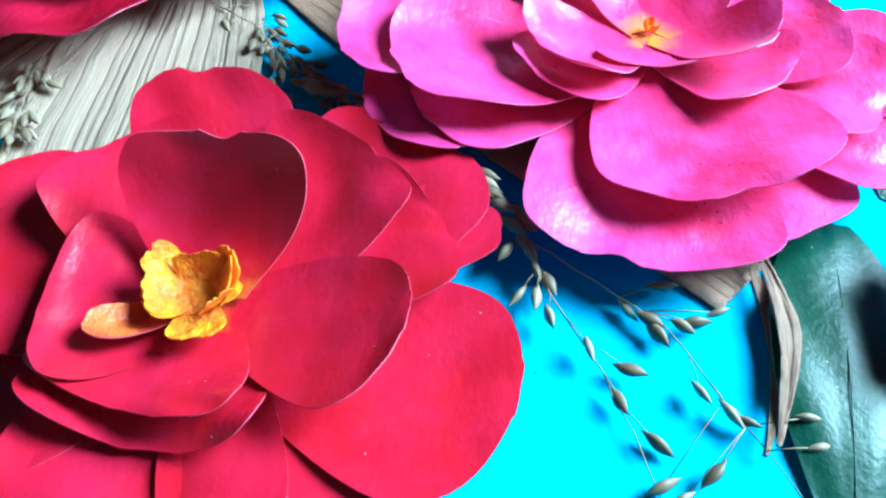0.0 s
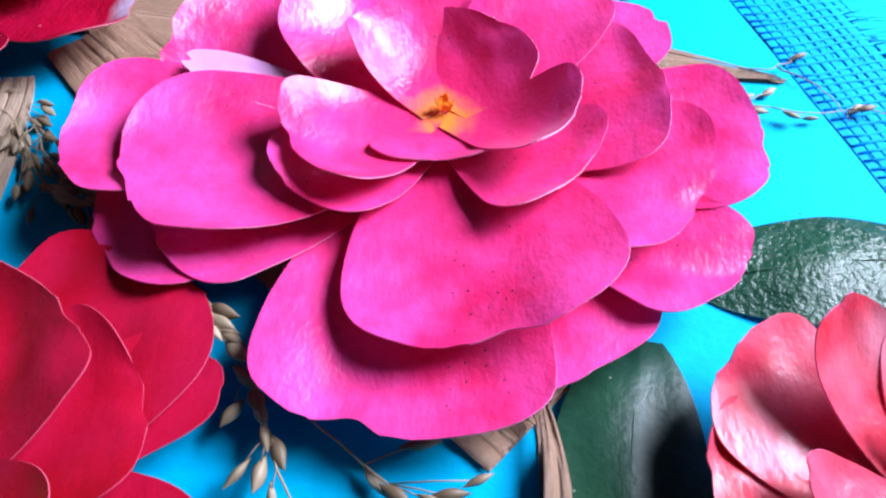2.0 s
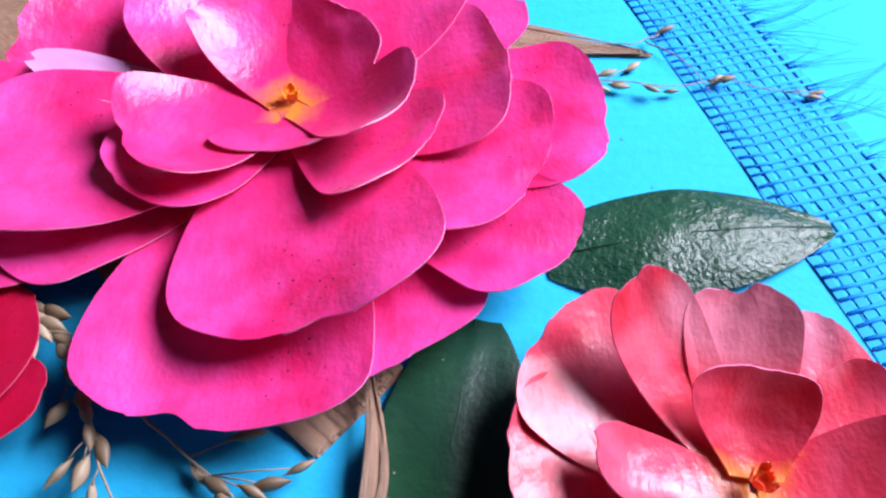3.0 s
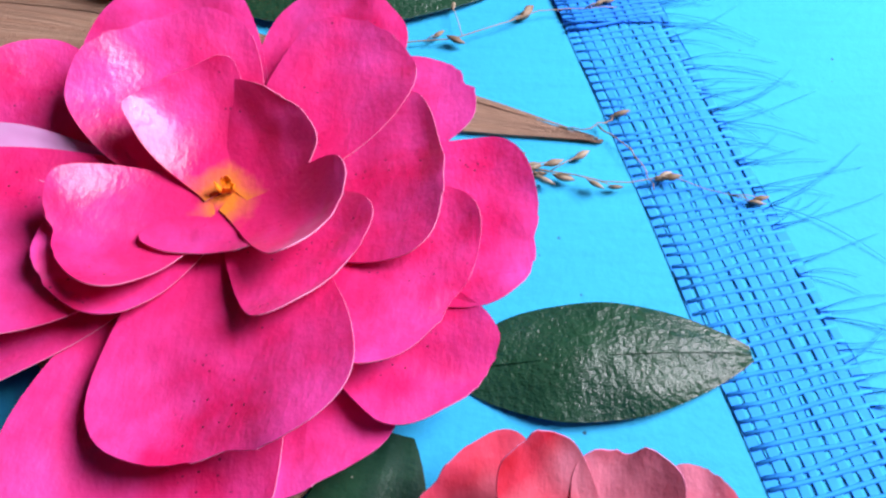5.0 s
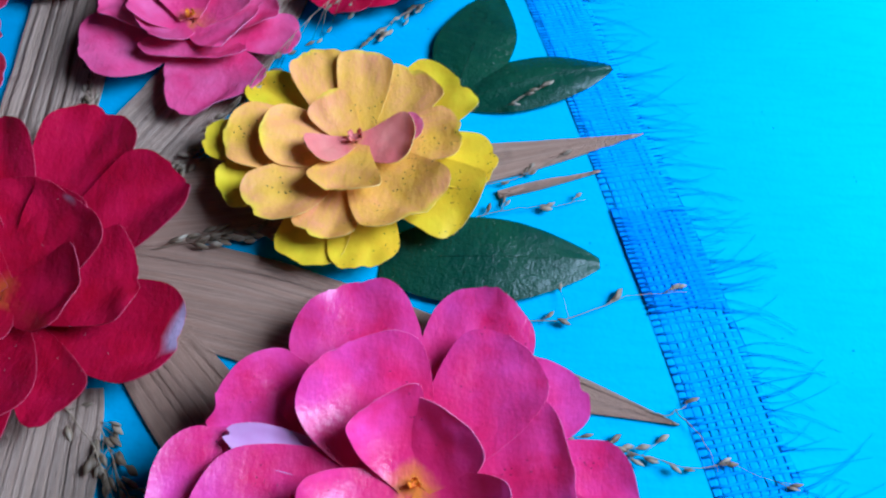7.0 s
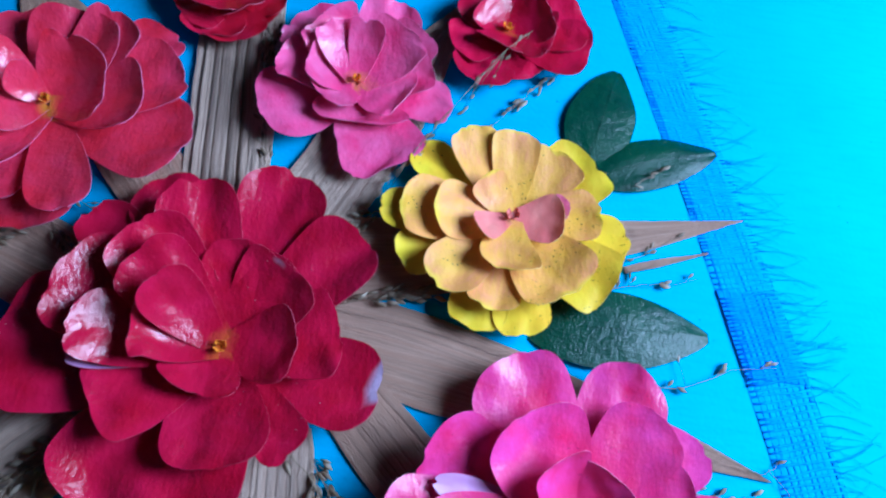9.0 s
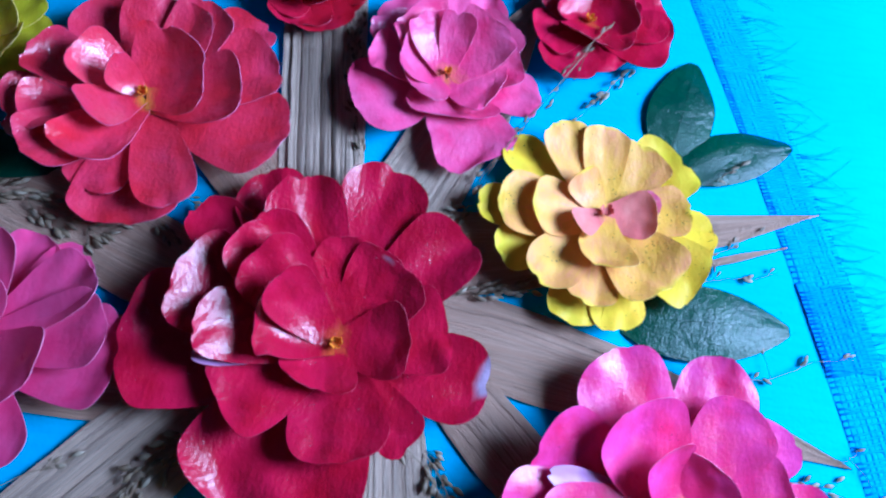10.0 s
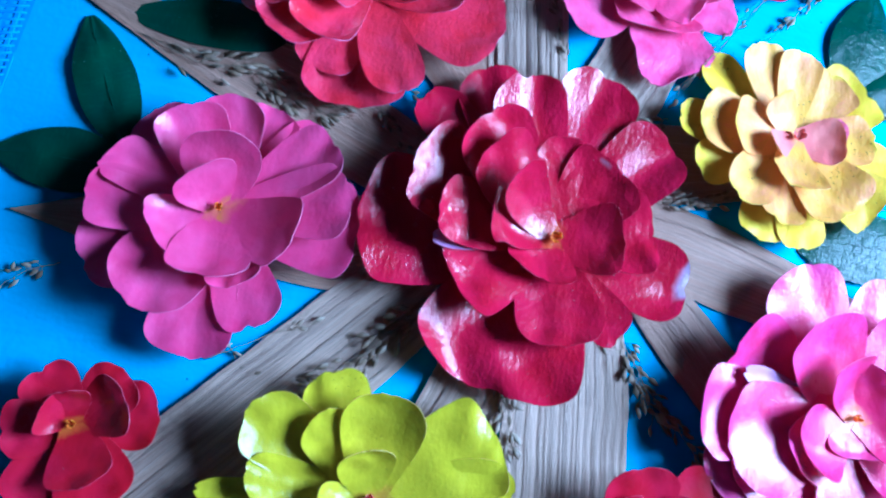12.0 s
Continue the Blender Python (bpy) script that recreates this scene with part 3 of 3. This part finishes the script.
# ---- dry grass sprays ----
def grain_shape():
    bm = bmesh.new()
    rings, sides = 8, 8
    prof = [0.05, 0.42, 0.78, 0.98, 1.0, 0.82, 0.5, 0.08]
    q = []
    for i in range(rings):
        z = (i / (rings - 1) - 0.5) * 0.0054
        q.append([bm.verts.new((0.00108 * prof[i] * math.cos(k * math.pi / 4) * 1.12, 0.00108 * prof[i] * math.sin(k * math.pi / 4) * (0.72 if k % 4 else 0.9), z + 0.0003 * math.cos(k * math.pi / 4))) for k in range(sides)])
    for a, b in zip(q, q[1:]):
        for k in range(sides):
            bm.faces.new((a[k], a[(k + 1) % sides], b[(k + 1) % sides], b[k])).smooth = True
    bm.faces.new(q[0][::-1]); bm.faces.new(q[-1])
    me = bpy.data.meshes.new("grain")
    bm.to_mesh(me); bm.free()
    me.materials.append(GRAIN)
    return me


GRAIN_MESH = grain_shape()


def put_grain(stem, rng, x, y, z, turn, size=1.0, tip=None):
    g = new("grain", GRAIN_MESH)
    g.parent = stem
    g.matrix_local = Matrix.Translation((x / 1000, y / 1000, z / 1000)) @ pose(0, 0, 0, 90 + rng.uniform(-14, 14), rng.uniform(0, 360), turn) @ Matrix.Diagonal((size, size, size, 1))


def spray(label, stem, grains, spread, seed, size=0.85, rise=2.5, ground=1.0, given=(), high=0.0):
    """A dry grass stalk along stem (millimetres) with husks on short side stalks."""
    rng = random.Random(seed)
    root = tagged(new("grass_spray"), label, "dry grass", "dry grass sprays")
    pts = [Vector(p) for p in stem]
    cum = [0.0]
    for a, b in zip(pts, pts[1:]):
        cum.append(cum[-1] + (b - a).length)

    def along(d):
        for k in range(len(pts) - 1):
            if d <= cum[k + 1] or k == len(pts) - 2:
                f = (d - cum[k]) / (cum[k + 1] - cum[k])
                return pts[k].lerp(pts[k + 1], f), (pts[k + 1] - pts[k]).normalized()

    n = 14
    path = []
    for k in range(n + 1):
        p, _ = along(cum[-1] * k / n)
        path.append((p.x / 1000 + rng.uniform(-0.0004, 0.0004), p.y / 1000 + rng.uniform(-0.0004, 0.0004), (ground + high * (1 - k / n) ** 2 + rise * math.sin(math.pi * k / n)) / 1000))
    stalk = part("stem", tube(path, 0.00022, 0.0001, 4), STEM, root)
    spots = [(Vector(g), None) for g in given]
    for k in range(grains):
        d = cum[-1] * rng.uniform(0.12, 1.0)
        p, t = along(d)
        s = Vector((-t.y, t.x)) * rng.choice((-1, 1))
        spots.append((p + t * rng.uniform(0, 2) + s * rng.uniform(0.4, spread), t))
    bm = bmesh.new()
    for q, t in spots:
        near = min(range(n + 1), key=lambda k: (Vector(path[k][:2]) * 1000 - q).length + (0 if k < n else 1))
        near = max(0, near - 1)
        root_at = Vector(path[near])
        d = q - Vector(path[near][:2]) * 1000
        t = t or (d.normalized() if d.length > 0.5 else Vector((1, 0)))
        dirn = (t * 0.8 + d.normalized() * 0.8 + Vector((rng.uniform(-0.4, 0.4), rng.uniform(-0.4, 0.4)))) if d.length > 0 else t
        z = max(ground, path[near][2] * 1000 - 0.5) if high else ground + rng.uniform(0.1, 0.7 + 0.6 * rise)
        put_grain(stalk, rng, q.x, q.y, z, math.degrees(math.atan2(dirn.y, dirn.x)) + 90, size * rng.uniform(0.8, 1.15))
        if d.length < 22:
            tube([root_at, (root_at + Vector((q.x, q.y, z + 1)) / 1000) / 2, Vector((q.x, q.y, z)) / 1000], 0.00013, 0.0001, 3, bm)
    if bm.verts:
        tagged(part("stalk_fuzz", bm, STEM, root), "hair-thin dry side stalks", kind="stuff")
    else:
        bm.free()
    return root


NEAR = [(35, 117), (37, 116), (39, 116), (32, 117), (41, 113), (35, 120), (38, 119), (45, 110), (46, 104), (31, 118), (34, 119), (36, 118), (38, 117), (33, 115), (36, 114), (40, 115), (43, 113), (43, 109), (45, 106), (42, 104), (47, 101), (49, 99), (47, 96), (49, 93), (55, 88), (61, 85), (59, 80), (64, 74), (44, 96)]
FORK = [(68, 101), (72, 94), (76, 96), (66, 92), (65, 94), (62, 96), (71, 82), (75, 79), (77, 78), (86, 79), (87, 75), (71, 70), (64, 68), (66, 66), (70, 93)]
spray("dry grass spray with fat brown seed husks on the board", [(32, 120), (40, 114), (45, 107), (49, 97), (57, 84), (66, 62)], 0, 3, 1, 0.98, 1.0, given=NEAR, high=7.0)
spray("forked dry grass spray with loose brown husks", [(43, 112), (54, 103), (66, 94), (74, 82), (84, 66)], 0, 5, 2, 0.95, 1.5, 1.6, given=FORK)
spray("dry grass spray between red and pink flowers", [(-30, 178), (-14, 164), (-4, 150), (6, 140)], 13, 4.5, 3, 0.9, 3.0, given=[(-7, 149), (-2, 148), (1, 150), (-2, 141), (5, 144), (2, 146)])
spray("dry grass spray lying out over the blue ribbon", [(100, 178), (112, 173), (126, 172), (140, 168), (153, 170), (169, 165)], 0, 3.5, 4, 0.75, 1.6, given=[(108, 175), (110, 174), (112, 172), (117, 172), (120, 173), (121, 170), (124, 172), (126, 173), (127, 171), (128, 169), (132, 170), (138, 168), (142, 168), (136, 176), (153, 170), (152, 171), (169, 165), (170, 166), (115, 175), (123, 175), (130, 173)])
spray("thin dry stalk with a single husk on the ribbon", [(130, 183), (138, 182), (145, 187)], 0, 1, 5, 0.75, 1.2, given=[(145, 187)])
spray("dark red curved stalk end", [(140, 184), (146, 177), (150, 168)], 0, 1, 6, 0.7, 1.0)
spray("thin dry spray beside the yellow flower", [(80, 242), (95, 246), (107, 248), (119, 252)], 2, 1.5, 7, 0.7, 1.2, given=[(93, 248), (105, 248), (116, 253), (92, 250), (87, 246)])
spray("thin dry spray under a leaf spike", [(78, 254), (95, 257), (115, 271)], 1, 1.5, 8, 0.7, 1.2, given=[(92, 256), (101, 264), (113, 270), (99, 262)])
spray("thin dry spray with paired pale husks across the ribbon", [(96, 207), (112, 209), (128, 217), (148, 221)], 0, 1.5, 9, 0.75, 1.4, given=[(126, 217), (127, 219), (146, 222), (144, 222), (106, 210), (110, 208), (109, 220)])
spray("long dry stalk with tiny husks over pink flower", [(62, 375), (40, 343), (22, 313), (1, 280), (-9, 266)], 34, 2.8, 10, 0.75, 14.0, 2.0)
spray("dry stalk with husks on one side", [(64, 343), (52, 330), (42, 317), (30, 302)], 20, 2.4, 11, 0.75, 2.5)
spray("dark dry grass spray beside the crimson flower", [(-16, 223), (5, 229), (24, 234), (34, 236)], 34, 3.2, 12, 0.85, 2.0, 1.8)
spray("dense dry grass spray on a tan leaf strip", [(-203, 244), (-182, 238), (-165, 240), (-150, 235), (-130, 228)], 52, 6.5, 13, 0.9, 2.0, 1.8)
spray("bushy dry grass spray on a leaf strip", [(-84, 172), (-99, 156), (-114, 140), (-124, 132)], 46, 5.5, 14, 0.9, 3.0, 2.0)
spray("dry grass spray beside a broad leaf strip", [(-18, 174), (-6, 157), (8, 143), (22, 131)], 44, 4.0, 15, 0.85, 2.0)
spray("small bushy dry grass spray", [(-58, 152), (-54, 138), (-52, 122)], 22, 4.5, 16, 0.85, 2.5, 2.0)
spray("thin dry spray under the magenta flower", [(-156, 138), (-140, 148), (-121, 158)], 6, 2.0, 17, 0.65, 1.2)
spray("thin dry spray near the ribbon", [(-206, 160), (-214, 156), (-224, 146)], 7, 2.5, 18, 0.65, 1.2)
spray("dry grass spray along a leaf strip", [(-49, 268), (-54, 290), (-58, 312), (-62, 340)], 38, 4.0, 19, 0.8, 2.0, 1.6)
spray("dry grass spray under the crimson flower", [(-120, 240), (-112, 233), (-104, 222), (-98, 214)], 14, 2.5, 20, 0.65, 2.0, 1.8)
spray("dry grass spray under the coral flower", [(-118, 252), (-106, 246), (-96, 236)], 10, 2.5, 21, 0.65, 2.0, 1.8)
spray("dry grass spray between leaf strips", [(-6, 262), (-14, 254), (-20, 244)], 18, 3.5, 22, 0.8, 2.0, 1.8)
spray("dry husks lying on a green leaf", [(92, 287), (100, 293), (108, 299)], 2, 1.0, 23, 0.75, 0.6, 4.3, given=[(107, 298), (95, 287), (105, 297)])

spray("loose dry husks lying on bare board", [(-150, 146), (-146, 140), (-140, 134)], 0, 1.0, 24, 0.7, 0.4, 0.8, given=[(-151, 146), (-146, 142), (-143, 138), (-138, 137)])
spray("thin dry husks beside the small red flower", [(-228, 150), (-222, 154), (-214, 157)], 2, 1.5, 25, 0.6, 0.6, 0.8, given=[(-226, 151), (-219, 156)])


# ---- the paper flowers ----
flower("crimson layered paper flower in the middle of the board", (-0.049, 0.202),
       [[(-171, 68, 46, 8, -4, 0.78), (-104, 58, 58, 5, -3, 0.72), (-8, 53, 30, 5, -1, 0.74), (-52, 42, 18, 8, 3, 0.78), (48, 60, 29, 8, 1, 0.78), (81, 67, 31, 9, -1, 0.78), (121, 68, 27, 5, 0, 0.78), (143, 68, 21, 6, -1, 0.78)],
        [(13, 39, 30, 8, 1, 0.78), (111, 58, 27, 15, 0, 0.74), (133, 47, 29, 19, 1, 0.74), (169, 55, 35, 16, -5, 0.78), (-153, 40, 35, 10, 3, 0.78), (-86, 38, 32, 10, 3, 0.61), (53, 33, 30, 12, 2, 0.78), (-166, 44, 8, 13, 0, 0.7)],
        [(90, 35, 32, 14, -4, 0.66), (140, 37, 26, 23, 0, 0.78), (-174, 43, 23, 20, -4, 0.76), (4, 24, 27, 11, 1, 0.68), (-101, 17, 26, 11, -2, 0.58)],
        [(142, 24, 19, 26, 1, 0.68), (-168, 25, 19, 18, -5, 0.78)]],
       [CRIMSON], BACK_RED, special={(1, 7): LILAC_BACK}, cups=(0.18, 0.28, 0.30, 0.40), crumple=0.85, ragged=0.5, tall=1.08)
flower("large hot pink layered paper flower with a yellow throat", (0.0705, 0.1598),
       [[(115, 57, 35, 10, 2, 0.70), (165, 54, 30, 14, -5, 0.72, -6), (-167, 63, 32, 12, -6, 0.75), (71, 56, 30, 9, -1, 0.72), (33, 50, 24, 8, 3, 0.74), (-9, 55, 36, 7, 3, 0.75), (-155, 61, 27, 5, 3, 0.75), (-148, 53, 25, 6, 3, 0.78), (-72, 54, 34, 4, 2, 0.78), (-35, 56, 24, 5, -4, 0.78)],
        [(-102, 59, 42, 4, 5, 0.76), (170, 48, 10, 13, 0, 0.66),  (127, 37, 36, 17, -2, 0.66), (56, 44, 28, 12, 0, 0.72), (2, 38, 36, 12, 3, 0.75), (-28, 46, 36, 9, 0, 0.74)],
        [(-157, 54, 38, 13, -3, 0.64), (-79, 48, 41, 12, -1, 0.68, 4), (-34, 28, 27, 12, -3, 0.74), (-143, 32, 24, 12, 1, 0.66)],
        [(-152, 28, 25, 14, 2, 0.66), (-85, 14, 26, 10, 0, 0.62), (-21, 23, 20, 16, -2, 0.70), (130, 20, 21, 18, -3, 0.72), (52, 17, 24, 16, 2, 0.66)]],
       [PINK, PINK, PINK, PINK_MIDDLE], BACK_PINK, cups=(0.10, 0.14, 0.20, 0.34), middle=1.2, special={(1, 1): LILAC_BACK}, crumple=0.7, ragged=0.35, tall=1.0)
flower("yellow and peach layered paper flower with dark specks", (0.043, 0.264),
       [[(145, 46, 19, 4, 0, 0.78), (39, 44, 33, 5, 3, 0.78), (-4, 45, 24, 5, -1, 0.78), (-39, 45, 30, 4, 5, 0.78), (-81, 45, 23, 4, 1, 0.78), (-106, 45, 23, 4, 1, 0.78), (-150, 45, 20, 5, -1, 0.78), (-177, 49, 19, 6, 0, 0.78)],
        [(64, 36, 23, 8, -5, 0.78), (120, 40, 21, 10, -1, 0.78), (90, 36, 20, 10, 0, 0.78), (-175, 41, 28, 10, -2, 0.75), (-48, 36, 35, 10, -2, 0.75), (-101, 38, 21, 9, 1, 0.78), (8, 34, 23, 9, 1, 0.78)],
        [(-130, 41, 23, 12, 1, 0.70), (-174, 29, 26, 14, -1, 0.65), (18, 22, 12, 10, 0, 0.78), (-4, 19, 22, 11, 1, 0.62), (125, 17, 16, 14, 2, 0.69), (-97, 24, 24, 13, 2, 0.74)],
        [(-149, 16, 13, 15, 1, 0.65)]],
       [YELLOW, PEACH, PEACH, ROSE_PEACH], BACK_YELLOW, centre=ROSE_PEACH, edge=BACK_YELLOW, special={(2, 2): ROSE, (2, 3): ROSE_PEACH}, cups=(0.12, 0.20, 0.22, 0.14), ragged=0.5, crumple=0.8, spread=0.93, tall=1.0)
flower("coral red layered paper flower with upright inner petals", (-0.131, 0.284),
       [[(120, 46, 34, 6), (-157, 47, 27, 10, -3, 0.78), (-87, 50, 36, 4, 1, 0.78), (-107, 41, 22, 6, 1, 0.78), (-7, 53, 37, 5, -3, 0.71), (21, 49, 30, 8, 5, 0.78), (44, 54, 25, 6, 5, 0.78)],
        [(85, 40, 34, 12), (172, 41, 21, 14, -4, 0.78), (-149, 40, 21, 12, -5, 0.78), (-133, 44, 26, 14, 0, 0.73), (-65, 48, 22, 10, 0, 0.68), (6, 35, 30, 12, 2, 0.71), (71, 44, 24, 12, -4, 0.77)],
        [(-121, 35, 24, 16, 3, 0.71), (80, 23, 26, 18, -5, 0.58), (160, 23, 20, 20, -1, 0.72), (10, 22, 27, 14, 3, 0.73)],
        [(-145, 20, 19, 20, 3, 0.62), (146, 8, 12, 21, 2, 0.58)]],
       [CORAL], BACK_PINK, cups=(0.14, 0.28, 0.38, 0.45), ragged=0.5, crumple=0.8, tall=1.05)
flower("bright pink layered paper flower with crumpled middle", (-0.022, 0.314),
       [[(125, 42, 26, 6), (-153, 39, 34, 8, 0, 0.65), (149, 36, 21, 10, -4, 0.78), (-78, 40, 34, 3, 8, 0.58), (-8, 39, 21, 4, 3, 0.72), (44, 37, 23, 9, 3, 0.78), (74, 44, 27, 8, 0, 0.78)],
        [(-178, 31, 20, 12, -5, 0.73), (15, 31, 21, 8, 2, 0.78), (-90, 19, 38, 7, 4, 0.66), (140, 26, 27, 16, -6, 0.78)],
        [(178, 19, 20, 14, -2, 0.78), (-135, 17, 23, 11, -2, 0.58), (-32, 21, 26, 10, 5, 0.64), (43, 29, 27, 14, 5, 0.78)],
        [(87, 20, 14, 20, -1, 0.78), (126, 21, 19, 18, -2, 0.78)]],
       [LIGHT_PINK], BACK_PINK, cups=(0.14, 0.26, 0.34, 0.5), middle=1.2, crumple=0.8, ragged=0.6, tall=1.05)
flower("small crimson paper flower under a dry stalk", (0.037, 0.355),
       [[(-152, 26, 20, 5), (-114, 32, 22, 4), (-62, 24, 24, 4), (-11, 37, 26, 5), (15, 35, 24, 5), (135, 24, 22, 6), (80, 28, 24, 6)],
        [(139, 14, 18, 10), (28, 17, 22, 10), (-15, 20, 22, 8), (-110, 14, 18, 9)]], [CRIMSON], BACK_RED, spread=1.22, ragged=0.6, crumple=0.8)
flower("small red paper flower at the end of a leaf strip", (-0.081, 0.352),
       [[(-135, 22, 22, 6), (-97, 25, 21, 5), (-70, 27, 21, 5), (-35, 24, 22, 5), (10, 24, 22, 5), (60, 25, 24, 5), (110, 26, 24, 5), (165, 24, 24, 5)],
        [(-103, 17, 17, 10), (-56, 18, 17, 10), (40, 15, 17, 10), (140, 15, 17, 10)]], [RED], BACK_RED, spread=1.22, ragged=0.6, crumple=0.8)
flower("lime yellow layered paper flower with a peach middle", (-0.193, 0.301),
       [[(-124, 30, 20, 4), (-86, 28, 20, 4), (-45, 25, 19, 4), (8, 23, 21, 4), (-156, 28, 21, 4), (161, 26, 20, 4), (105, 26, 20, 4), (60, 25, 20, 4)],
        [(-127, 17, 16, 9), (-69, 19, 15, 9), (-15, 16, 15, 9), (101, 14, 15, 9), (165, 14, 15, 9), (40, 14, 15, 9)]], [LIME], BACK_YELLOW, centre=ROSE_PEACH, edge=BACK_YELLOW, middle=4.2, spread=0.98, ragged=0.6, crumple=0.8)
flower("purple magenta layered paper flower with yellow dabs", (-0.161, 0.1875),
       [[(131, 41, 21, 4, 3, 0.78), (77, 41, 20, 4, -2, 0.78), (54, 44, 19, 4, -1, 0.78), (5, 45, 33, 5, -2, 0.78), (-64, 41, 21, 6, 2, 0.73), (-88, 48, 26, 4, -1, 0.78), (-146, 44, 26, 4, 0, 0.78)],
        [(-172, 40, 21, 10, -1, 0.76), (169, 38, 17, 10, -3, 0.78), (122, 34, 23, 14, -1, 0.78), (96, 37, 22, 12, 0, 0.76), (41, 43, 21, 12, 0, 0.75), (18, 42, 25, 10, -2, 0.78), (-114, 39, 29, 11, -2, 0.59)],
        [(-147, 21, 20, 14, 1, 0.74), (-64, 27, 17, 12, 0, 0.78), (-90, 24, 25, 16, 2, 0.62), (-17, 26, 25, 14, 1, 0.78), (98, 21, 25, 20, 0, 0.58)],
        [(134, 10, 21, 20, -1, 0.58)]],
       [MAGENTA], BACK_PINK, cups=(0.14, 0.24, 0.25, 0.4), ragged=0.45, crumple=0.7, tall=1.05, middle=1.1)
flower("lime yellow layered paper flower on a dry leaf strip", (-0.096, 0.107),
       [[(8, 48, 26, 5), (-35, 44, 28, 5), (-75, 44, 30, 5), (-110, 44, 30, 5), (-145, 46, 28, 5), (39, 45, 33, 6, -4, 0.77), (-175, 51, 10, 6, 1, 0.78), (117, 41, 21, 10, 1, 0.78)],
        [(-40, 30, 24, 12), (-100, 30, 24, 12), (151, 45, 23, 12, 1, 0.78), (174, 38, 14, 11, 1, 0.78), (129, 30, 17, 14, 2, 0.74)],
        [(-60, 15, 16, 14), (-160, 15, 16, 14), (90, 32, 26, 15, 0, 0.62), (110, 15, 18, 15, -1, 0.58)]],
       [LIME], BACK_YELLOW, centre=ROSE_PEACH, edge=BACK_YELLOW, cups=(0.12, 0.26, 0.32, 0.4), ragged=0.5, tall=1.05)
flower("small dark red paper flower on bare board", (-0.186, 0.115),
       [[(135, 19, 14, 5), (56, 20, 15, 5), (18, 24, 17, 5), (-163, 19, 14, 5), (-99, 26, 19, 4), (-56, 26, 18, 4)],
        [(166, 8, 10, 9), (35, 17, 16, 9), (-63, 18, 15, 8), (110, 9, 11, 9)]], [RED], BACK_RED, middle=0.9, spread=1.22, ragged=0.6, crumple=0.8)
flower("glossy deep red layered paper flower with yellow middle", (-0.0020, 0.0888),
       [[(105, 43, 27, 16, -2, 0.75), (47, 50, 38, 5, 3, 0.72), (27, 47, 18, 4, 2, 0.78), (-11, 47, 34, 3, -3, 0.66), (170, 44, 36, 9, -3, 0.70), (-101, 34, 38, 3, 3, 0.67), (-150, 38, 28, 3, 0, 0.7), (-55, 40, 32, 3, 0, 0.7)],
        [(24, 38, 30, 7, 4, 0.75), (49, 35, 30, 12, 5, 0.75), (133, 34, 28, 12, -3, 0.78), (-93, 22, 32, 5, -3, 0.66)],
        [(-172, 21, 28, 11, -1, 0.70), (-100, 19, 30, 9, -3, 0.68), (-6, 30, 24, 12, -3, 0.62)],
        [(87, 19, 28, 23, 1, 0.62), (-146, 15, 6, 12)]], [RED], BACK_RED, middle=6.0, special={(3, 1): ORANGE}, ragged=0.3, crumple=0.6, tall=1.0)
flower("salmon red paper flower with scuffed pale petals", (0.133, 0.0918),
       [[(-90, 26, 22, 5), (-135, 27, 22, 5), (-45, 26, 22, 5), (142, 31, 24, 8, -1, 0.76), (172, 30, 19, 8, -2, 0.75), (54, 26, 14, 7, -1, 0.76), (17, 23, 17, 6, 1, 0.75)],
        [(-70, 18, 19, 10), (-125, 18, 19, 10), (-13, 19, 19, 11), (118, 26, 13, 17, 0, 0.68), (85, 23, 15, 13, 0, 0.72), (169, 20, 9, 11, 1, 0.7)],
        [(80, 12, 15, 12, 1, 0.62)]],
       [SALMON], BACK_PINK, cups=(0.16, 0.34, 0.3, 0.4), centre=ORANGE, middle=1.2, crumple=0.8, ragged=0.4, tall=1.0)
